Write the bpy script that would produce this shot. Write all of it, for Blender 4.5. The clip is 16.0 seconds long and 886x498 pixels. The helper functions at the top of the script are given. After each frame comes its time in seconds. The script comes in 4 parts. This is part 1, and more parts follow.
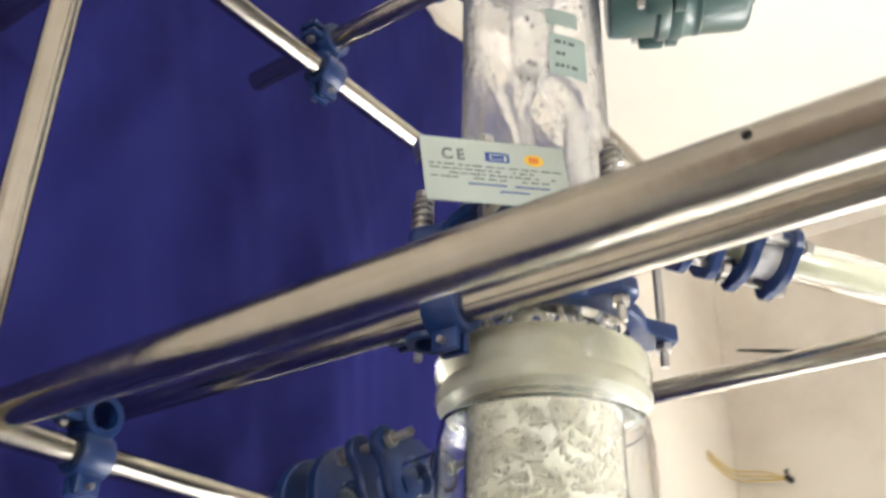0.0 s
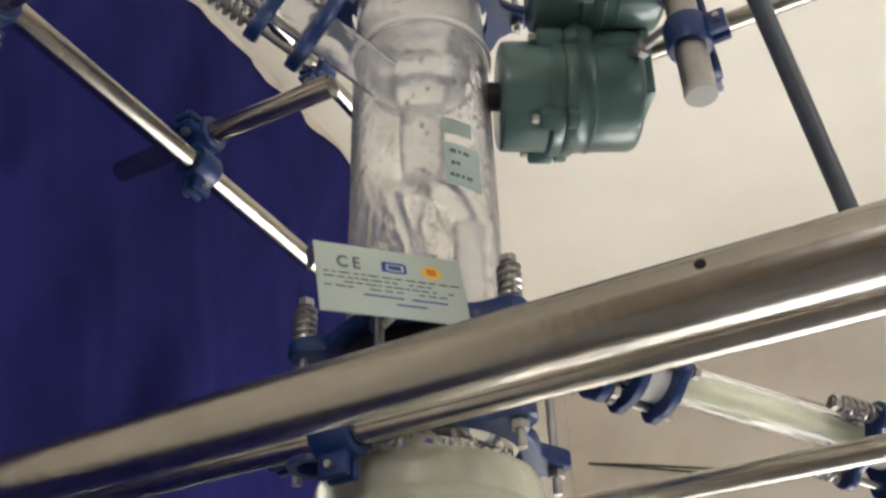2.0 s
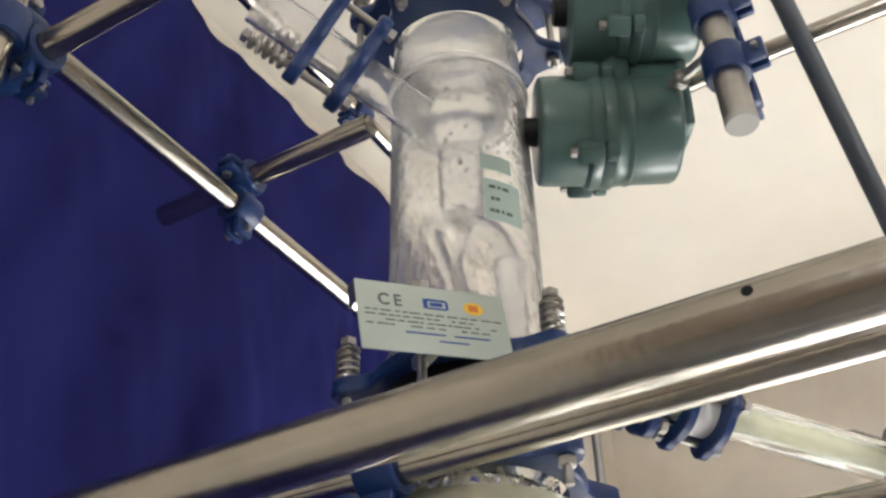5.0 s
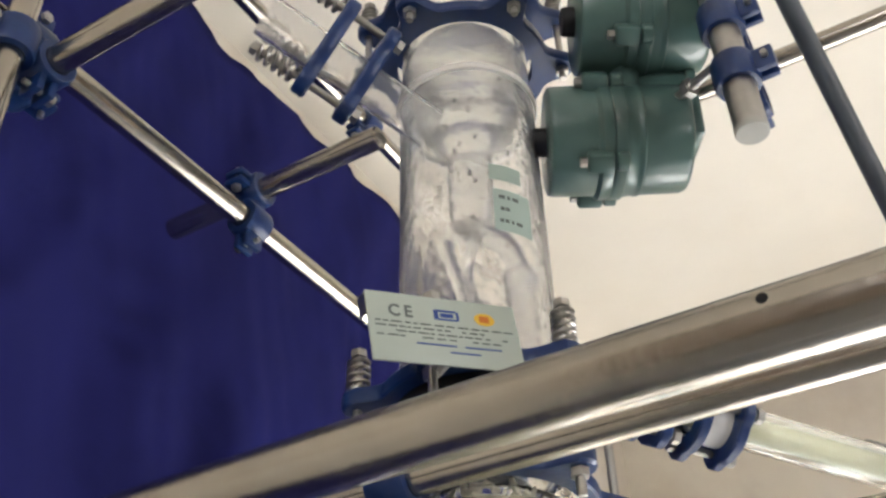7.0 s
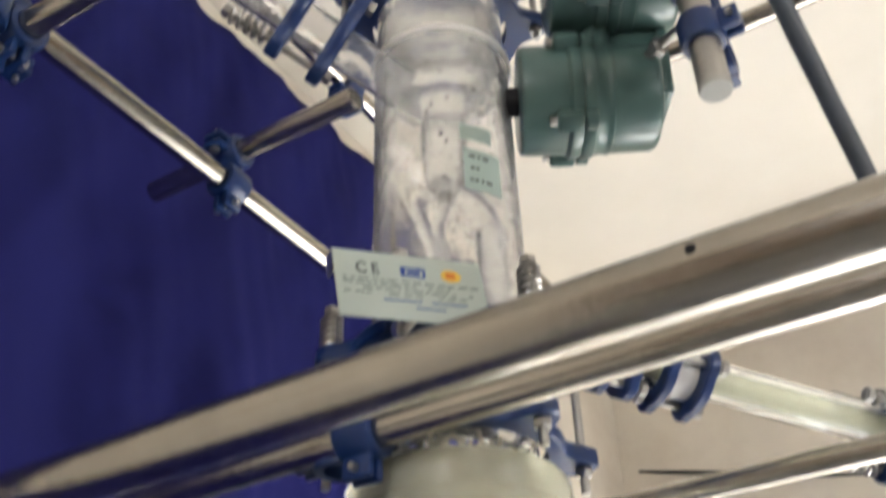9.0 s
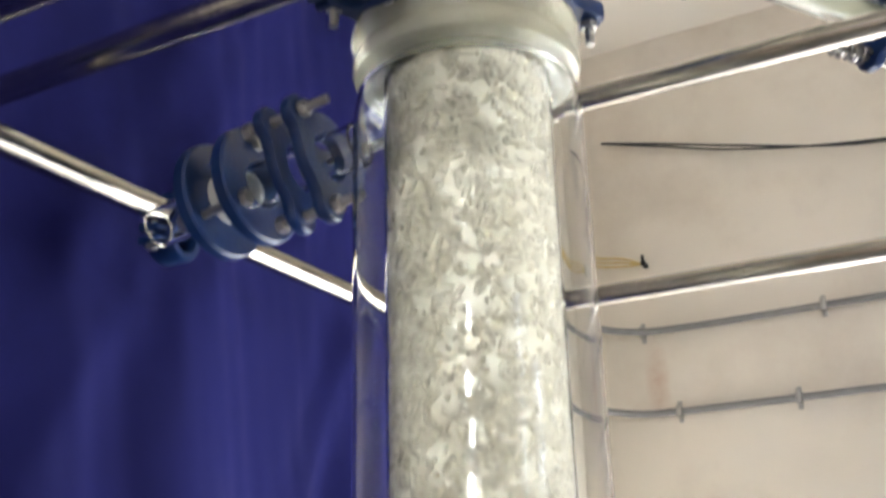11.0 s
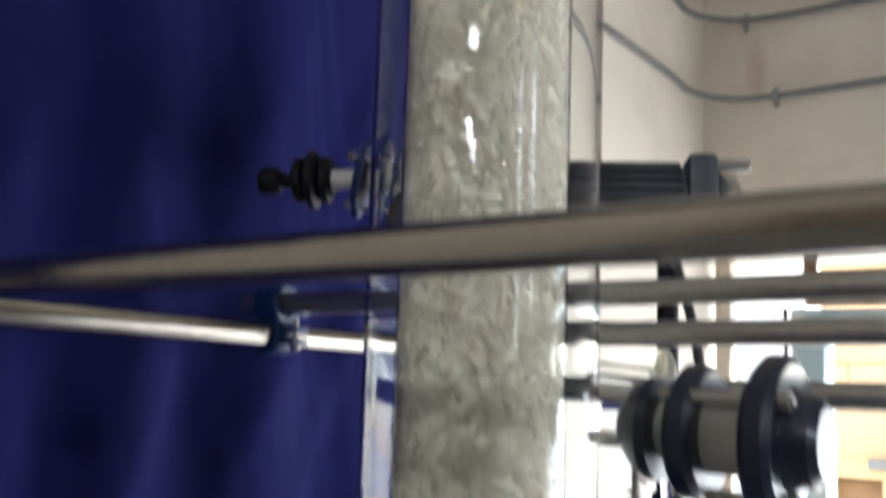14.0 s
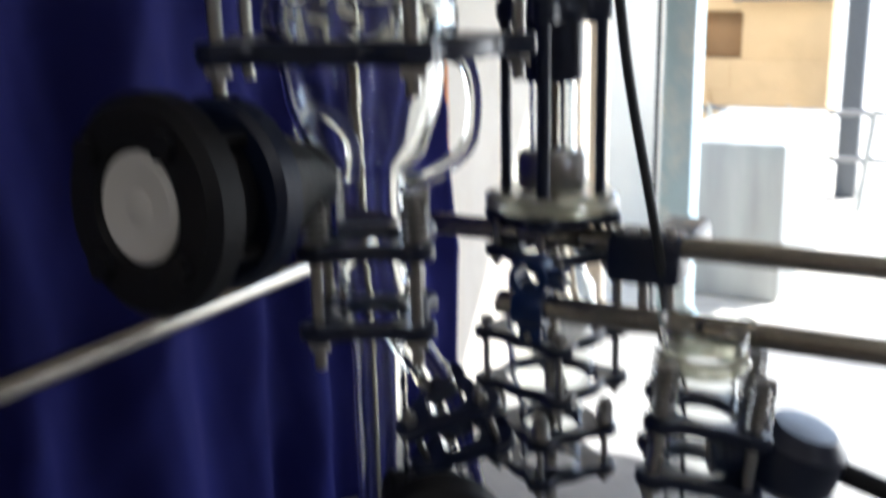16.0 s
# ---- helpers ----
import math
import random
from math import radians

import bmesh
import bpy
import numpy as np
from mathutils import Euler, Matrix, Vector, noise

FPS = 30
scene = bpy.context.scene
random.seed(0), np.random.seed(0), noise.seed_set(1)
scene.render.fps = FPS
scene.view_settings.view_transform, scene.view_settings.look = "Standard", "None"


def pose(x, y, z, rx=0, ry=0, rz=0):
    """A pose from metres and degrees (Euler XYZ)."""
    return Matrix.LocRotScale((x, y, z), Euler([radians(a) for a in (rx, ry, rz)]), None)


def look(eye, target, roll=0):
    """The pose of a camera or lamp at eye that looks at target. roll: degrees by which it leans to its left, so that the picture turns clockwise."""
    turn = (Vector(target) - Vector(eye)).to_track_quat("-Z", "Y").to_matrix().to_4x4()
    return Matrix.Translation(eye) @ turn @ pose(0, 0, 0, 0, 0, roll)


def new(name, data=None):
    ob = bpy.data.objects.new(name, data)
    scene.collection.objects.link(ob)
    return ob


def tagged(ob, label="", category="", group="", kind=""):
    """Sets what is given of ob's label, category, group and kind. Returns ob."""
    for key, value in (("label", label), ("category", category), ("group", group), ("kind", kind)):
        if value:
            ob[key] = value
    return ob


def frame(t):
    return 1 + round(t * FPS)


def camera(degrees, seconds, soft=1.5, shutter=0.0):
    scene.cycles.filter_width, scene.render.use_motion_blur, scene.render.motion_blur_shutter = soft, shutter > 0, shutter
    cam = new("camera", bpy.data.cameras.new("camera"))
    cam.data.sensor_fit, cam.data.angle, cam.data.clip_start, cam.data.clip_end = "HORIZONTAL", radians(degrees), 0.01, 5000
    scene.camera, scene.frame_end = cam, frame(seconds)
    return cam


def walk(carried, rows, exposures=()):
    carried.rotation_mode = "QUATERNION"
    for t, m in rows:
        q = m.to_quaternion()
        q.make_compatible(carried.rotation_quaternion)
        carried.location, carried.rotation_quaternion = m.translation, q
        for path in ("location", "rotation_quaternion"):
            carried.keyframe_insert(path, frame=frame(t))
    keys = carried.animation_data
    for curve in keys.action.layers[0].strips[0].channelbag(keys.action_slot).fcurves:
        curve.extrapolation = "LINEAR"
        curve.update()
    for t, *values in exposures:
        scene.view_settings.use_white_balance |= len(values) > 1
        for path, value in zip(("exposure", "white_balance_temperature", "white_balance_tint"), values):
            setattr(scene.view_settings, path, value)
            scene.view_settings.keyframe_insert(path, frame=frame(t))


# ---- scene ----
cam = camera(47.64, 16.0, soft=2.6, shutter=0.7)
PATH = [
    (0, 0.4517, -0.7482, 1.6581, 28.46, -1.04, 36.73),
    (0.5, 0.3877, -0.7719, 1.6838, 29.34, -0.03, 31.30),
    (1, 0.3682, -0.7696, 1.6850, 30.06, -0.22, 29.41),
    (1.5, 0.3840, -0.7525, 1.6969, 31.83, 1.36, 27.98),
    (2, 0.3922, -0.7384, 1.6937, 34.20, 1.67, 27.85),
    (2.5, 0.3929, -0.7385, 1.6927, 35.22, 1.18, 28.30),
    (3, 0.3872, -0.7376, 1.6928, 35.94, 0.69, 29.31),
    (3.5, 0.3884, -0.7323, 1.6925, 36.47, 1.04, 29.74),
    (4, 0.3894, -0.7331, 1.6927, 36.45, 1.23, 30.04),
    (6.5, 0.3899, -0.7340, 1.6922, 37.05, 1.26, 31.03),
    (7, 0.3871, -0.7319, 1.6929, 37.32, 1.34, 31.11),
    (7.5, 0.3881, -0.7311, 1.6909, 37.57, 1.38, 31.05),
    (8, 0.3919, -0.7358, 1.6932, 37.57, 1.41, 30.97),
    (8.5, 0.4040, -0.7406, 1.6934, 37.74, 1.61, 30.86),
    (9, 0.4175, -0.7282, 1.6777, 35.21, 1.73, 31.40),
    (9.5, 0.4061, -0.7184, 1.6358, 31.27, 0.22, 31.75),
    (10, 0.3354, -0.6997, 1.6216, 25.48, 1.22, 28.58),
    (12.5, 0.3549, -0.6923, 1.3593, 15.09, -0.77, 30.49),
    (13, 0.3660, -0.7006, 1.3150, 12.85, -1.17, 31.55),
    (13.5, 0.3845, -0.6975, 1.2550, 11.27, -1.74, 32.21),
    (14, 0.4628, -0.7004, 1.1842, 8.04, -1.83, 35.52),
    (14.5, 0.4922, -0.7066, 1.1220, 2.91, -1.51, 36.76),
    (15, 0.4885, -0.6870, 1.0661, -1.22, -0.74, 36.31),
    (15.5, 0.4721, -0.6689, 0.9991, -7.11, 0.90, 33.69),
    (16, 0.4224, -0.6570, 0.9195, -14.28, 1.13, 28.13),
]
walk(cam, [(t, pose(x, y, z, 90 + p, r, w)) for t, x, y, z, p, r, w in PATH],
     exposures=[(0.0, 3.62, 6050, 10), (0.5, 3.42, 6050, 10), (1.0, 3.17, 6050, 10), (1.5, 2.92, 6050, 10), (2.0, 2.87, 6050, 10), (3.0, 3.07, 6050, 10), (8.5, 3.07, 6050, 10), (10.0, 3.27, 5980, 10), (12.5, 3.02, 5750, 10), (13.0, 2.97, 5720, 10), (13.5, 2.69, 5720, 10), (14.0, 2.29, 5720, 10), (14.5, 2.24, 5720, 10), (15.0, 1.99, 5750, 10), (16.0, 1.57, 5750, 10)])

# ---- light ----
SUN_EL, SUN_AZ = radians(48), radians(40)     # azimuth from +y towards +x
world = bpy.data.worlds.new("sky")
scene.world = world
world.use_nodes = True
wn = world.node_tree.nodes
sky = wn.new("ShaderNodeTexSky")
sky.sky_type = "NISHITA"
sky.sun_disc = False
sky.sun_elevation, sky.sun_rotation = SUN_EL, SUN_AZ
world.node_tree.links.new(sky.outputs[0], wn["Background"].inputs[0])
wn["Background"].inputs[1].default_value = 0.15
sun = new("sun", bpy.data.lights.new("sun", "SUN"))
sun.data.energy, sun.data.angle, sun.data.color = 5.0, radians(0.6), (1.0, 0.95, 0.86)
sun.matrix_world = look((0, 0, 0), (-math.sin(SUN_AZ) * math.cos(SUN_EL), -math.cos(SUN_AZ) * math.cos(SUN_EL), -math.sin(SUN_EL)))


def sky_panel(name, eye, target, w, h, watts, color):
    ob = new(name, bpy.data.lights.new(name, "AREA"))
    ob.data.shape, ob.data.size, ob.data.size_y = "RECTANGLE", w, h
    ob.data.energy, ob.data.color = watts, color
    ob.matrix_world = look(eye, target)
    return ob


# daylight in the openings of the front and side walls, behind the camera
for z in (2.13, 2.59):
    sky_panel("daylight_front", (0.95, -3.01, z), (0.6, 0, z - 0.05), 0.26, 0.11, 1.4, (1.0, 0.95, 0.88))
sky_panel("daylight_side", (2.97, -0.60, 1.95), (0, -0.3, 2.0), 0.10, 1.3, 2.1, (1.0, 0.95, 0.88))
sky_panel("daylight_back", (1.0, 1.93, 0.78), (0.6, 0, 0.85), 2.0, 1.4, 4.5, (1.0, 0.97, 0.93))

# ---- materials ----


def material(name, base, rough=0.5, metal=0.0, vary=0.12, scale=30.0, bump=0.0, bump_scale=200.0, trans=0.0, ior=1.47,
             stain=None, stain_scale=3.0, stain_amount=0.0, coat=0.0, spec=0.5, random_tone=0.0, stretch=(1, 1, 1), sheen=0.0):
    mat = bpy.data.materials.new(name)
    mat.use_nodes = True
    nt = mat.node_tree
    b = nt.nodes["Principled BSDF"]
    tc = nt.nodes.new("ShaderNodeTexCoord")
    mp = nt.nodes.new("ShaderNodeMapping")
    mp.inputs["Scale"].default_value = stretch
    nt.links.new(tc.outputs["Object"], mp.inputs[0])
    n1 = nt.nodes.new("ShaderNodeTexNoise")
    n1.inputs["Scale"].default_value, n1.inputs["Detail"].default_value = scale, 5
    nt.links.new(mp.outputs[0], n1.inputs["Vector"])
    lo, hi = [max(0.0, c * (1 - vary)) for c in base], [min(1.0, c * (1 + vary)) for c in base]
    mix = nt.nodes.new("ShaderNodeMix")
    mix.data_type = "RGBA"
    mix.inputs[6].default_value, mix.inputs[7].default_value = (*lo, 1), (*hi, 1)
    nt.links.new(n1.outputs[0], mix.inputs[0])
    col = mix.outputs[2]
    if stain:
        n2 = nt.nodes.new("ShaderNodeTexNoise")
        n2.inputs["Scale"].default_value, n2.inputs["Detail"].default_value = stain_scale, 8
        n2.inputs["Roughness"].default_value = 0.65
        nt.links.new(tc.outputs["Object"], n2.inputs["Vector"])
        rp = nt.nodes.new("ShaderNodeValToRGB")
        rp.color_ramp.elements[0].position, rp.color_ramp.elements[1].position = 0.48, 0.72
        rp.color_ramp.elements[1].color = (stain_amount,) * 3 + (1,)
        nt.links.new(n2.outputs[0], rp.inputs[0])
        m2 = nt.nodes.new("ShaderNodeMix")
        m2.data_type = "RGBA"
        m2.inputs[7].default_value = (*stain, 1)
        nt.links.new(rp.outputs[0], m2.inputs[0])
        nt.links.new(col, m2.inputs[6])
        col = m2.outputs[2]
    if random_tone:
        oi = nt.nodes.new("ShaderNodeNewGeometry")
        hs = nt.nodes.new("ShaderNodeHueSaturation")
        mr = nt.nodes.new("ShaderNodeMapRange")
        mr.inputs[3].default_value, mr.inputs[4].default_value = 1 - random_tone, 1 + random_tone
        nt.links.new(oi.outputs["Random Per Island"], mr.inputs[0])
        nt.links.new(mr.outputs[0], hs.inputs["Value"])
        nt.links.new(col, hs.inputs["Color"])
        col = hs.outputs[0]
    nt.links.new(col, b.inputs["Base Color"])
    b.inputs["Metallic"].default_value = metal
    b.inputs["IOR"].default_value = ior
    b.inputs["Transmission Weight"].default_value = trans
    b.inputs["Coat Weight"].default_value = coat
    b.inputs["Sheen Weight"].default_value = sheen
    b.inputs["Specular IOR Level"].default_value = spec
    r2 = nt.nodes.new("ShaderNodeMapRange")
    r2.inputs[3].default_value, r2.inputs[4].default_value = rough * 0.75, min(1, rough * 1.3)
    nt.links.new(n1.outputs[0], r2.inputs[0])
    nt.links.new(r2.outputs[0], b.inputs["Roughness"])
    if bump:
        n3 = nt.nodes.new("ShaderNodeTexNoise")
        n3.inputs["Scale"].default_value, n3.inputs["Detail"].default_value = bump_scale, 4
        nt.links.new(mp.outputs[0], n3.inputs["Vector"])
        bp = nt.nodes.new("ShaderNodeBump")
        bp.inputs["Strength"].default_value, bp.inputs["Distance"].default_value = bump, 0.004
        nt.links.new(n3.outputs[0], bp.inputs["Height"])
        nt.links.new(bp.outputs[0], b.inputs["Normal"])
    return mat


STEEL = material("polished_steel", (0.43, 0.40, 0.355), 0.21, 1.0, 0.14, 60, 0.05, 120, stain=(0.32, 0.30, 0.265), stain_scale=9, stain_amount=0.5)
STEEL_DULL = material("dull_steel", (0.42, 0.41, 0.39), 0.34, 1.0, 0.2, 80, 0.1, 200)
SPRING = material("spring_wire", (0.36, 0.35, 0.33), 0.3, 1.0, 0.2, 100)
BLUE = material("blue_enamel", (0.0045, 0.026, 0.115), 0.38, 0.0, 0.25, 40, 0.12, 160, coat=0.15, stain=(0.02, 0.03, 0.06), stain_scale=25, stain_amount=0.5)
NAVY = material("navy_coated_metal", (0.010, 0.016, 0.040), 0.36, 0.0, 0.25, 40, 0.1, 160, coat=0.15)
BLACK = material("black_rubber", (0.009, 0.009, 0.011), 0.55, 0.0, 0.3, 60, 0.1, 200, spec=0.3)
MOTOR = material("grey_motor_paint", (0.075, 0.085, 0.10), 0.42, 0.0, 0.25, 50, 0.15, 150)
GREEN = material("green_hammered_paint", (0.072, 0.130, 0.118), 0.30, 0.0, 0.14, 25, 0.06, 140, coat=0.3, stain=(0.05, 0.09, 0.08), stain_scale=14, stain_amount=0.5)
PTFE = material("white_ptfe", (0.78, 0.77, 0.74), 0.42, 0.0, 0.06, 30)
PLATE = material("pale_green_plate", (0.45, 0.51, 0.46), 0.38, 0.0, 0.05, 30)
STICKER = material("pale_sticker", (0.40, 0.50, 0.46), 0.6, 0.0, 0.05, 30)
INK = material("dark_print", (0.12, 0.135, 0.13), 0.6, 0.0, 0.1, 30)
INK_BLUE = material("blue_print", (0.03, 0.07, 0.30), 0.6, 0.0, 0.1, 30)
YELLOW = material("yellow_print", (0.80, 0.52, 0.06), 0.6, 0.0, 0.1, 30)
ORANGE = material("orange_print", (0.65, 0.20, 0.03), 0.6, 0.0, 0.1, 30)
GLASS = material("borosilicate_glass", (0.97, 0.985, 0.975), 0.012, 0.0, 0.01, 20, 0.02, 25, trans=1.0)
WET = material("fogged_wet_glass", (0.97, 0.965, 0.955), 0.07, 0.0, 0.03, 40, 0.42, 75, trans=0.94, ior=1.13, stretch=(1, 1, 0.85))
FOG = material("misted_inner_glass", (0.95, 0.94, 0.92), 0.14, 0.0, 0.05, 40, 0.7, 60, trans=0.84, ior=1.13)
JACKET = material("clear_jacket_glass", (0.97, 0.985, 0.98), 0.015, 0.0, 0.01, 20, 0.02, 25, trans=1.0, ior=1.28)
MILKY = material("milky_glass", (0.85, 0.84, 0.69), 0.12, 0.0, 0.10, 35, 0.7, 60, trans=0.60, ior=1.24, coat=0.5)
PACK = material("glass_rings", (0.85, 0.80, 0.67), 0.28, 0.0, 0.04, 60, 0.0, trans=0.26, ior=1.2, coat=0.12, random_tone=0.05)
CORE = material("packed_bed", (0.87, 0.825, 0.70), 0.5, 0.0, 0.06, 60, 0.2, 110, stain=(0.72, 0.69, 0.58), stain_scale=30, stain_amount=0.6)
for mat_ in (PACK, CORE):
    b_ = mat_.node_tree.nodes["Principled BSDF"]
    b_.inputs["Subsurface Weight"].default_value = 0.8
    b_.inputs["Subsurface Radius"].default_value = (0.9, 0.95, 1.0)
    b_.inputs["Subsurface Scale"].default_value = 0.03
CAPGREY = material("grey_plastic_cap", (0.40, 0.40, 0.37), 0.55, 0.0, 0.1, 60)
CURTAIN = material("blue_curtain_cloth", (0.0165, 0.0175, 0.108), 0.9, 0.0, 0.10, 9, 0.25, 700, stain=(0.0088, 0.0104, 0.060), stain_scale=2.2, stain_amount=0.8, spec=0.06)
WALL = material("cream_wall_paint", (0.74, 0.69, 0.60), 0.8, 0.0, 0.05, 6, 0.12, 60, stain=(0.50, 0.42, 0.34), stain_scale=1.8, stain_amount=0.55)
CEIL = material("cream_ceiling_paint", (0.80, 0.755, 0.67), 0.85, 0.0, 0.03, 5, 0.08, 60, stain=(0.66, 0.60, 0.50), stain_scale=1.1, stain_amount=0.4)
# dark colour for unseen walls, there to dim the steel's reflections
DIM_WALL = material("brown_dimming_wall", (0.27, 0.21, 0.16), 0.7, 0.0, 0.1, 6, 0.12, 60, stain=(0.20, 0.15, 0.11), stain_scale=1.8, stain_amount=0.5)
FLOOR = material("grey_cement_floor", (0.30, 0.29, 0.27), 0.55, 0.0, 0.2, 7, 0.25, 50, stain=(0.16, 0.15, 0.14), stain_scale=3, stain_amount=0.6)
CONDUIT = material("grey_conduit", (0.20, 0.20, 0.20), 0.5, 0.0, 0.25, 30)
PIPEPAINT = material("cream_pipe_paint", (0.70, 0.61, 0.49), 0.5, 0.0, 0.12, 20, 0.1, 60)
RUST = material("rusty_beam", (0.20, 0.13, 0.085), 0.8, 0.0, 0.4, 14, 0.4, 60, stain=(0.42, 0.34, 0.26), stain_scale=8, stain_amount=0.8)
PEEL = material("peeling_blue_paint", (0.42, 0.55, 0.60), 0.7, 0.0, 0.15, 12, 0.3, 40, stain=(0.72, 0.70, 0.64), stain_scale=7, stain_amount=1.0)
TAN = material("tan_block_wall", (0.60, 0.44, 0.25), 0.85, 0.0, 0.14, 6, 0.3, 50, stain=(0.45, 0.32, 0.18), stain_scale=2.5, stain_amount=0.6)
TANDARK = material("brown_shutter", (0.30, 0.19, 0.10), 0.7, 0.0, 0.2, 10)
CONCRETE = material("weathered_concrete", (0.36, 0.37, 0.36), 0.85, 0.0, 0.45, 14, stretch=(1, 1, 0.12), bump=0.3, bump_scale=60, stain=(0.30, 0.34, 0.33), stain_scale=4, stain_amount=0.6)
YARD = material("pale_dusty_ground", (0.62, 0.58, 0.50), 0.9, 0.0, 0.1, 3, 0.3, 40)
CABLE = material("black_cable", (0.03, 0.033, 0.035), 0.45, 0.0, 0.2, 40)
WIRE_Y = material("yellow_wire", (0.62, 0.48, 0.20), 0.6, 0.0, 0.1, 40)

# a rust streak that has run down the back wall below one saddle
WALL_RUST = WALL.copy()
WALL_RUST.name = "cream_wall_paint_with_rust_streak"
nt = WALL_RUST.node_tree
b = nt.nodes["Principled BSDF"]
old = b.inputs["Base Color"].links[0].from_socket
tc = nt.nodes.new("ShaderNodeTexCoord")
mp = nt.nodes.new("ShaderNodeMapping")
mp.vector_type = "POINT"
mp.inputs["Location"].default_value = (0.405 * 26, 0, -2.09 * 7.5)
mp.inputs["Scale"].default_value = (26, 0, 7.5)
nt.links.new(tc.outputs["Object"], mp.inputs[0])
ln = nt.nodes.new("ShaderNodeVectorMath")
ln.operation = "LENGTH"
nt.links.new(mp.outputs[0], ln.inputs[0])
nz = nt.nodes.new("ShaderNodeTexNoise")
nz.inputs["Scale"].default_value, nz.inputs["Detail"].default_value = 38, 6
nt.links.new(tc.outputs["Object"], nz.inputs["Vector"])
mr = nt.nodes.new("ShaderNodeMapRange")
mr.inputs[1].default_value, mr.inputs[2].default_value, mr.inputs[3].default_value, mr.inputs[4].default_value = 0.0, 1.0, 0.85, 0.0
nt.links.new(ln.outputs["Value"], mr.inputs[0])
mu = nt.nodes.new("ShaderNodeMath")
mu.operation = "MULTIPLY"
nt.links.new(mr.outputs[0], mu.inputs[0])
nt.links.new(nz.outputs[0], mu.inputs[1])
mx = nt.nodes.new("ShaderNodeMix")
mx.data_type = "RGBA"
mx.inputs[7].default_value = (0.42, 0.20, 0.11, 1)
nt.links.new(mu.outputs[0], mx.inputs[0])
nt.links.new(old, mx.inputs[6])
nt.links.new(mx.outputs[2], b.inputs["Base Color"])

# ---- mesh tools ----


def frame_of(p0, p1):
    """A pose at p0 whose z points to p1."""
    d = Vector(p1) - Vector(p0)
    return Matrix.Translation(p0) @ d.to_track_quat("Z", "Y").to_matrix().to_4x4()


def lathe(bm, prof, m=None, seg=32, closed=True):
    """Turn a profile of (radius, height) about z. closed: the profile is a loop, as for walls with thickness."""
    m = m or Matrix()
    rings = []
    for r, z in prof:
        if r < 1e-6:
            rings.append([bm.verts.new(m @ Vector((0, 0, z)))] * seg)
        else:
            rings.append([bm.verts.new(m @ Vector((r * math.cos(6.28318531 * i / seg), r * math.sin(6.28318531 * i / seg), z))) for i in range(seg)])
    pairs = list(zip(rings, rings[1:])) + ([(rings[-1], rings[0])] if closed else [])
    for a, b in pairs:
        for i in range(seg):
            j = (i + 1) % seg
            vs = []
            for v in (a[i], a[j], b[j], b[i]):
                if v not in vs:
                    vs.append(v)
            if len(vs) > 2:
                bm.faces.new(vs)
    return bm


def rod(bm, p0, p1, r, seg=20, soft=0.15):
    """A solid round bar with eased ends."""
    L = (Vector(p1) - Vector(p0)).length
    e = min(r * soft, L * 0.2)
    return lathe(bm, [(0, 0), (r - e, 0), (r, e), (r, L - e), (r - e, L), (0, L)], frame_of(p0, p1), seg, False)


def pipe(bm, p0, p1, r, wall, seg=28):
    """A hollow tube with open ends."""
    L = (Vector(p1) - Vector(p0)).length
    return lathe(bm, [(r, 0), (r, L), (r - wall, L), (r - wall, 0)], frame_of(p0, p1), seg, True)


def sweep(bm, pts, r, seg=8):
    """A round bar along a line of points."""
    pts = [Vector(p) for p in pts]
    rings, side = [], None
    for i, p in enumerate(pts):
        d = (pts[min(i + 1, len(pts) - 1)] - pts[max(i - 1, 0)]).normalized()
        side = (side - d * side.dot(d)).normalized() if side else d.orthogonal().normalized()
        up = d.cross(side)
        rings.append([bm.verts.new(p + r * (math.cos(6.28318531 * k / seg) * side + math.sin(6.28318531 * k / seg) * up)) for k in range(seg)])
    for a, b in zip(rings, rings[1:]):
        for k in range(seg):
            bm.faces.new((a[k], a[(k + 1) % seg], b[(k + 1) % seg], b[k]))
    bm.faces.new(rings[0][::-1])
    bm.faces.new(rings[-1])
    return bm


def curve_points(pts, n=8):
    """A smooth line through the points."""
    pts = [Vector(p) for p in pts]
    out = []
    for i in range(len(pts) - 1):
        a, b, c, d = pts[max(i - 1, 0)], pts[i], pts[i + 1], pts[min(i + 2, len(pts) - 1)]
        for k in range(n):
            t = k / n
            out.append(0.5 * (2 * b + (c - a) * t + (2 * a - 5 * b + 4 * c - d) * t * t + (3 * b - a - 3 * c + d) * t ** 3))
    return out + [pts[-1]]


def coil(bm, m, r, wire, height, turns, seg=14):
    """A coil spring standing on the pose m."""
    n = int(turns * seg)
    return sweep(bm, [m @ Vector((r * math.cos(6.28318531 * i / seg), r * math.sin(6.28318531 * i / seg), height * i / n)) for i in range(n + 1)], wire, 6)


def block(bm, size, m=None, bevel=0.0):
    """A box with bevelled edges, centred on m."""
    m = m or Matrix()
    made = bmesh.ops.create_cube(bm, size=1.0)["verts"]
    for v in made:
        v.co = Vector((v.co.x * size[0], v.co.y * size[1], v.co.z * size[2]))
    if bevel:
        edges = list({e for v in made for e in v.link_edges})
        out = bmesh.ops.bevel(bm, geom=edges, offset=bevel, segments=2, affect="EDGES", profile=0.5)
        made = list(set(out["verts"]) | {v for v in made if v.is_valid})
    for v in made:
        v.co = m @ v.co
    return bm


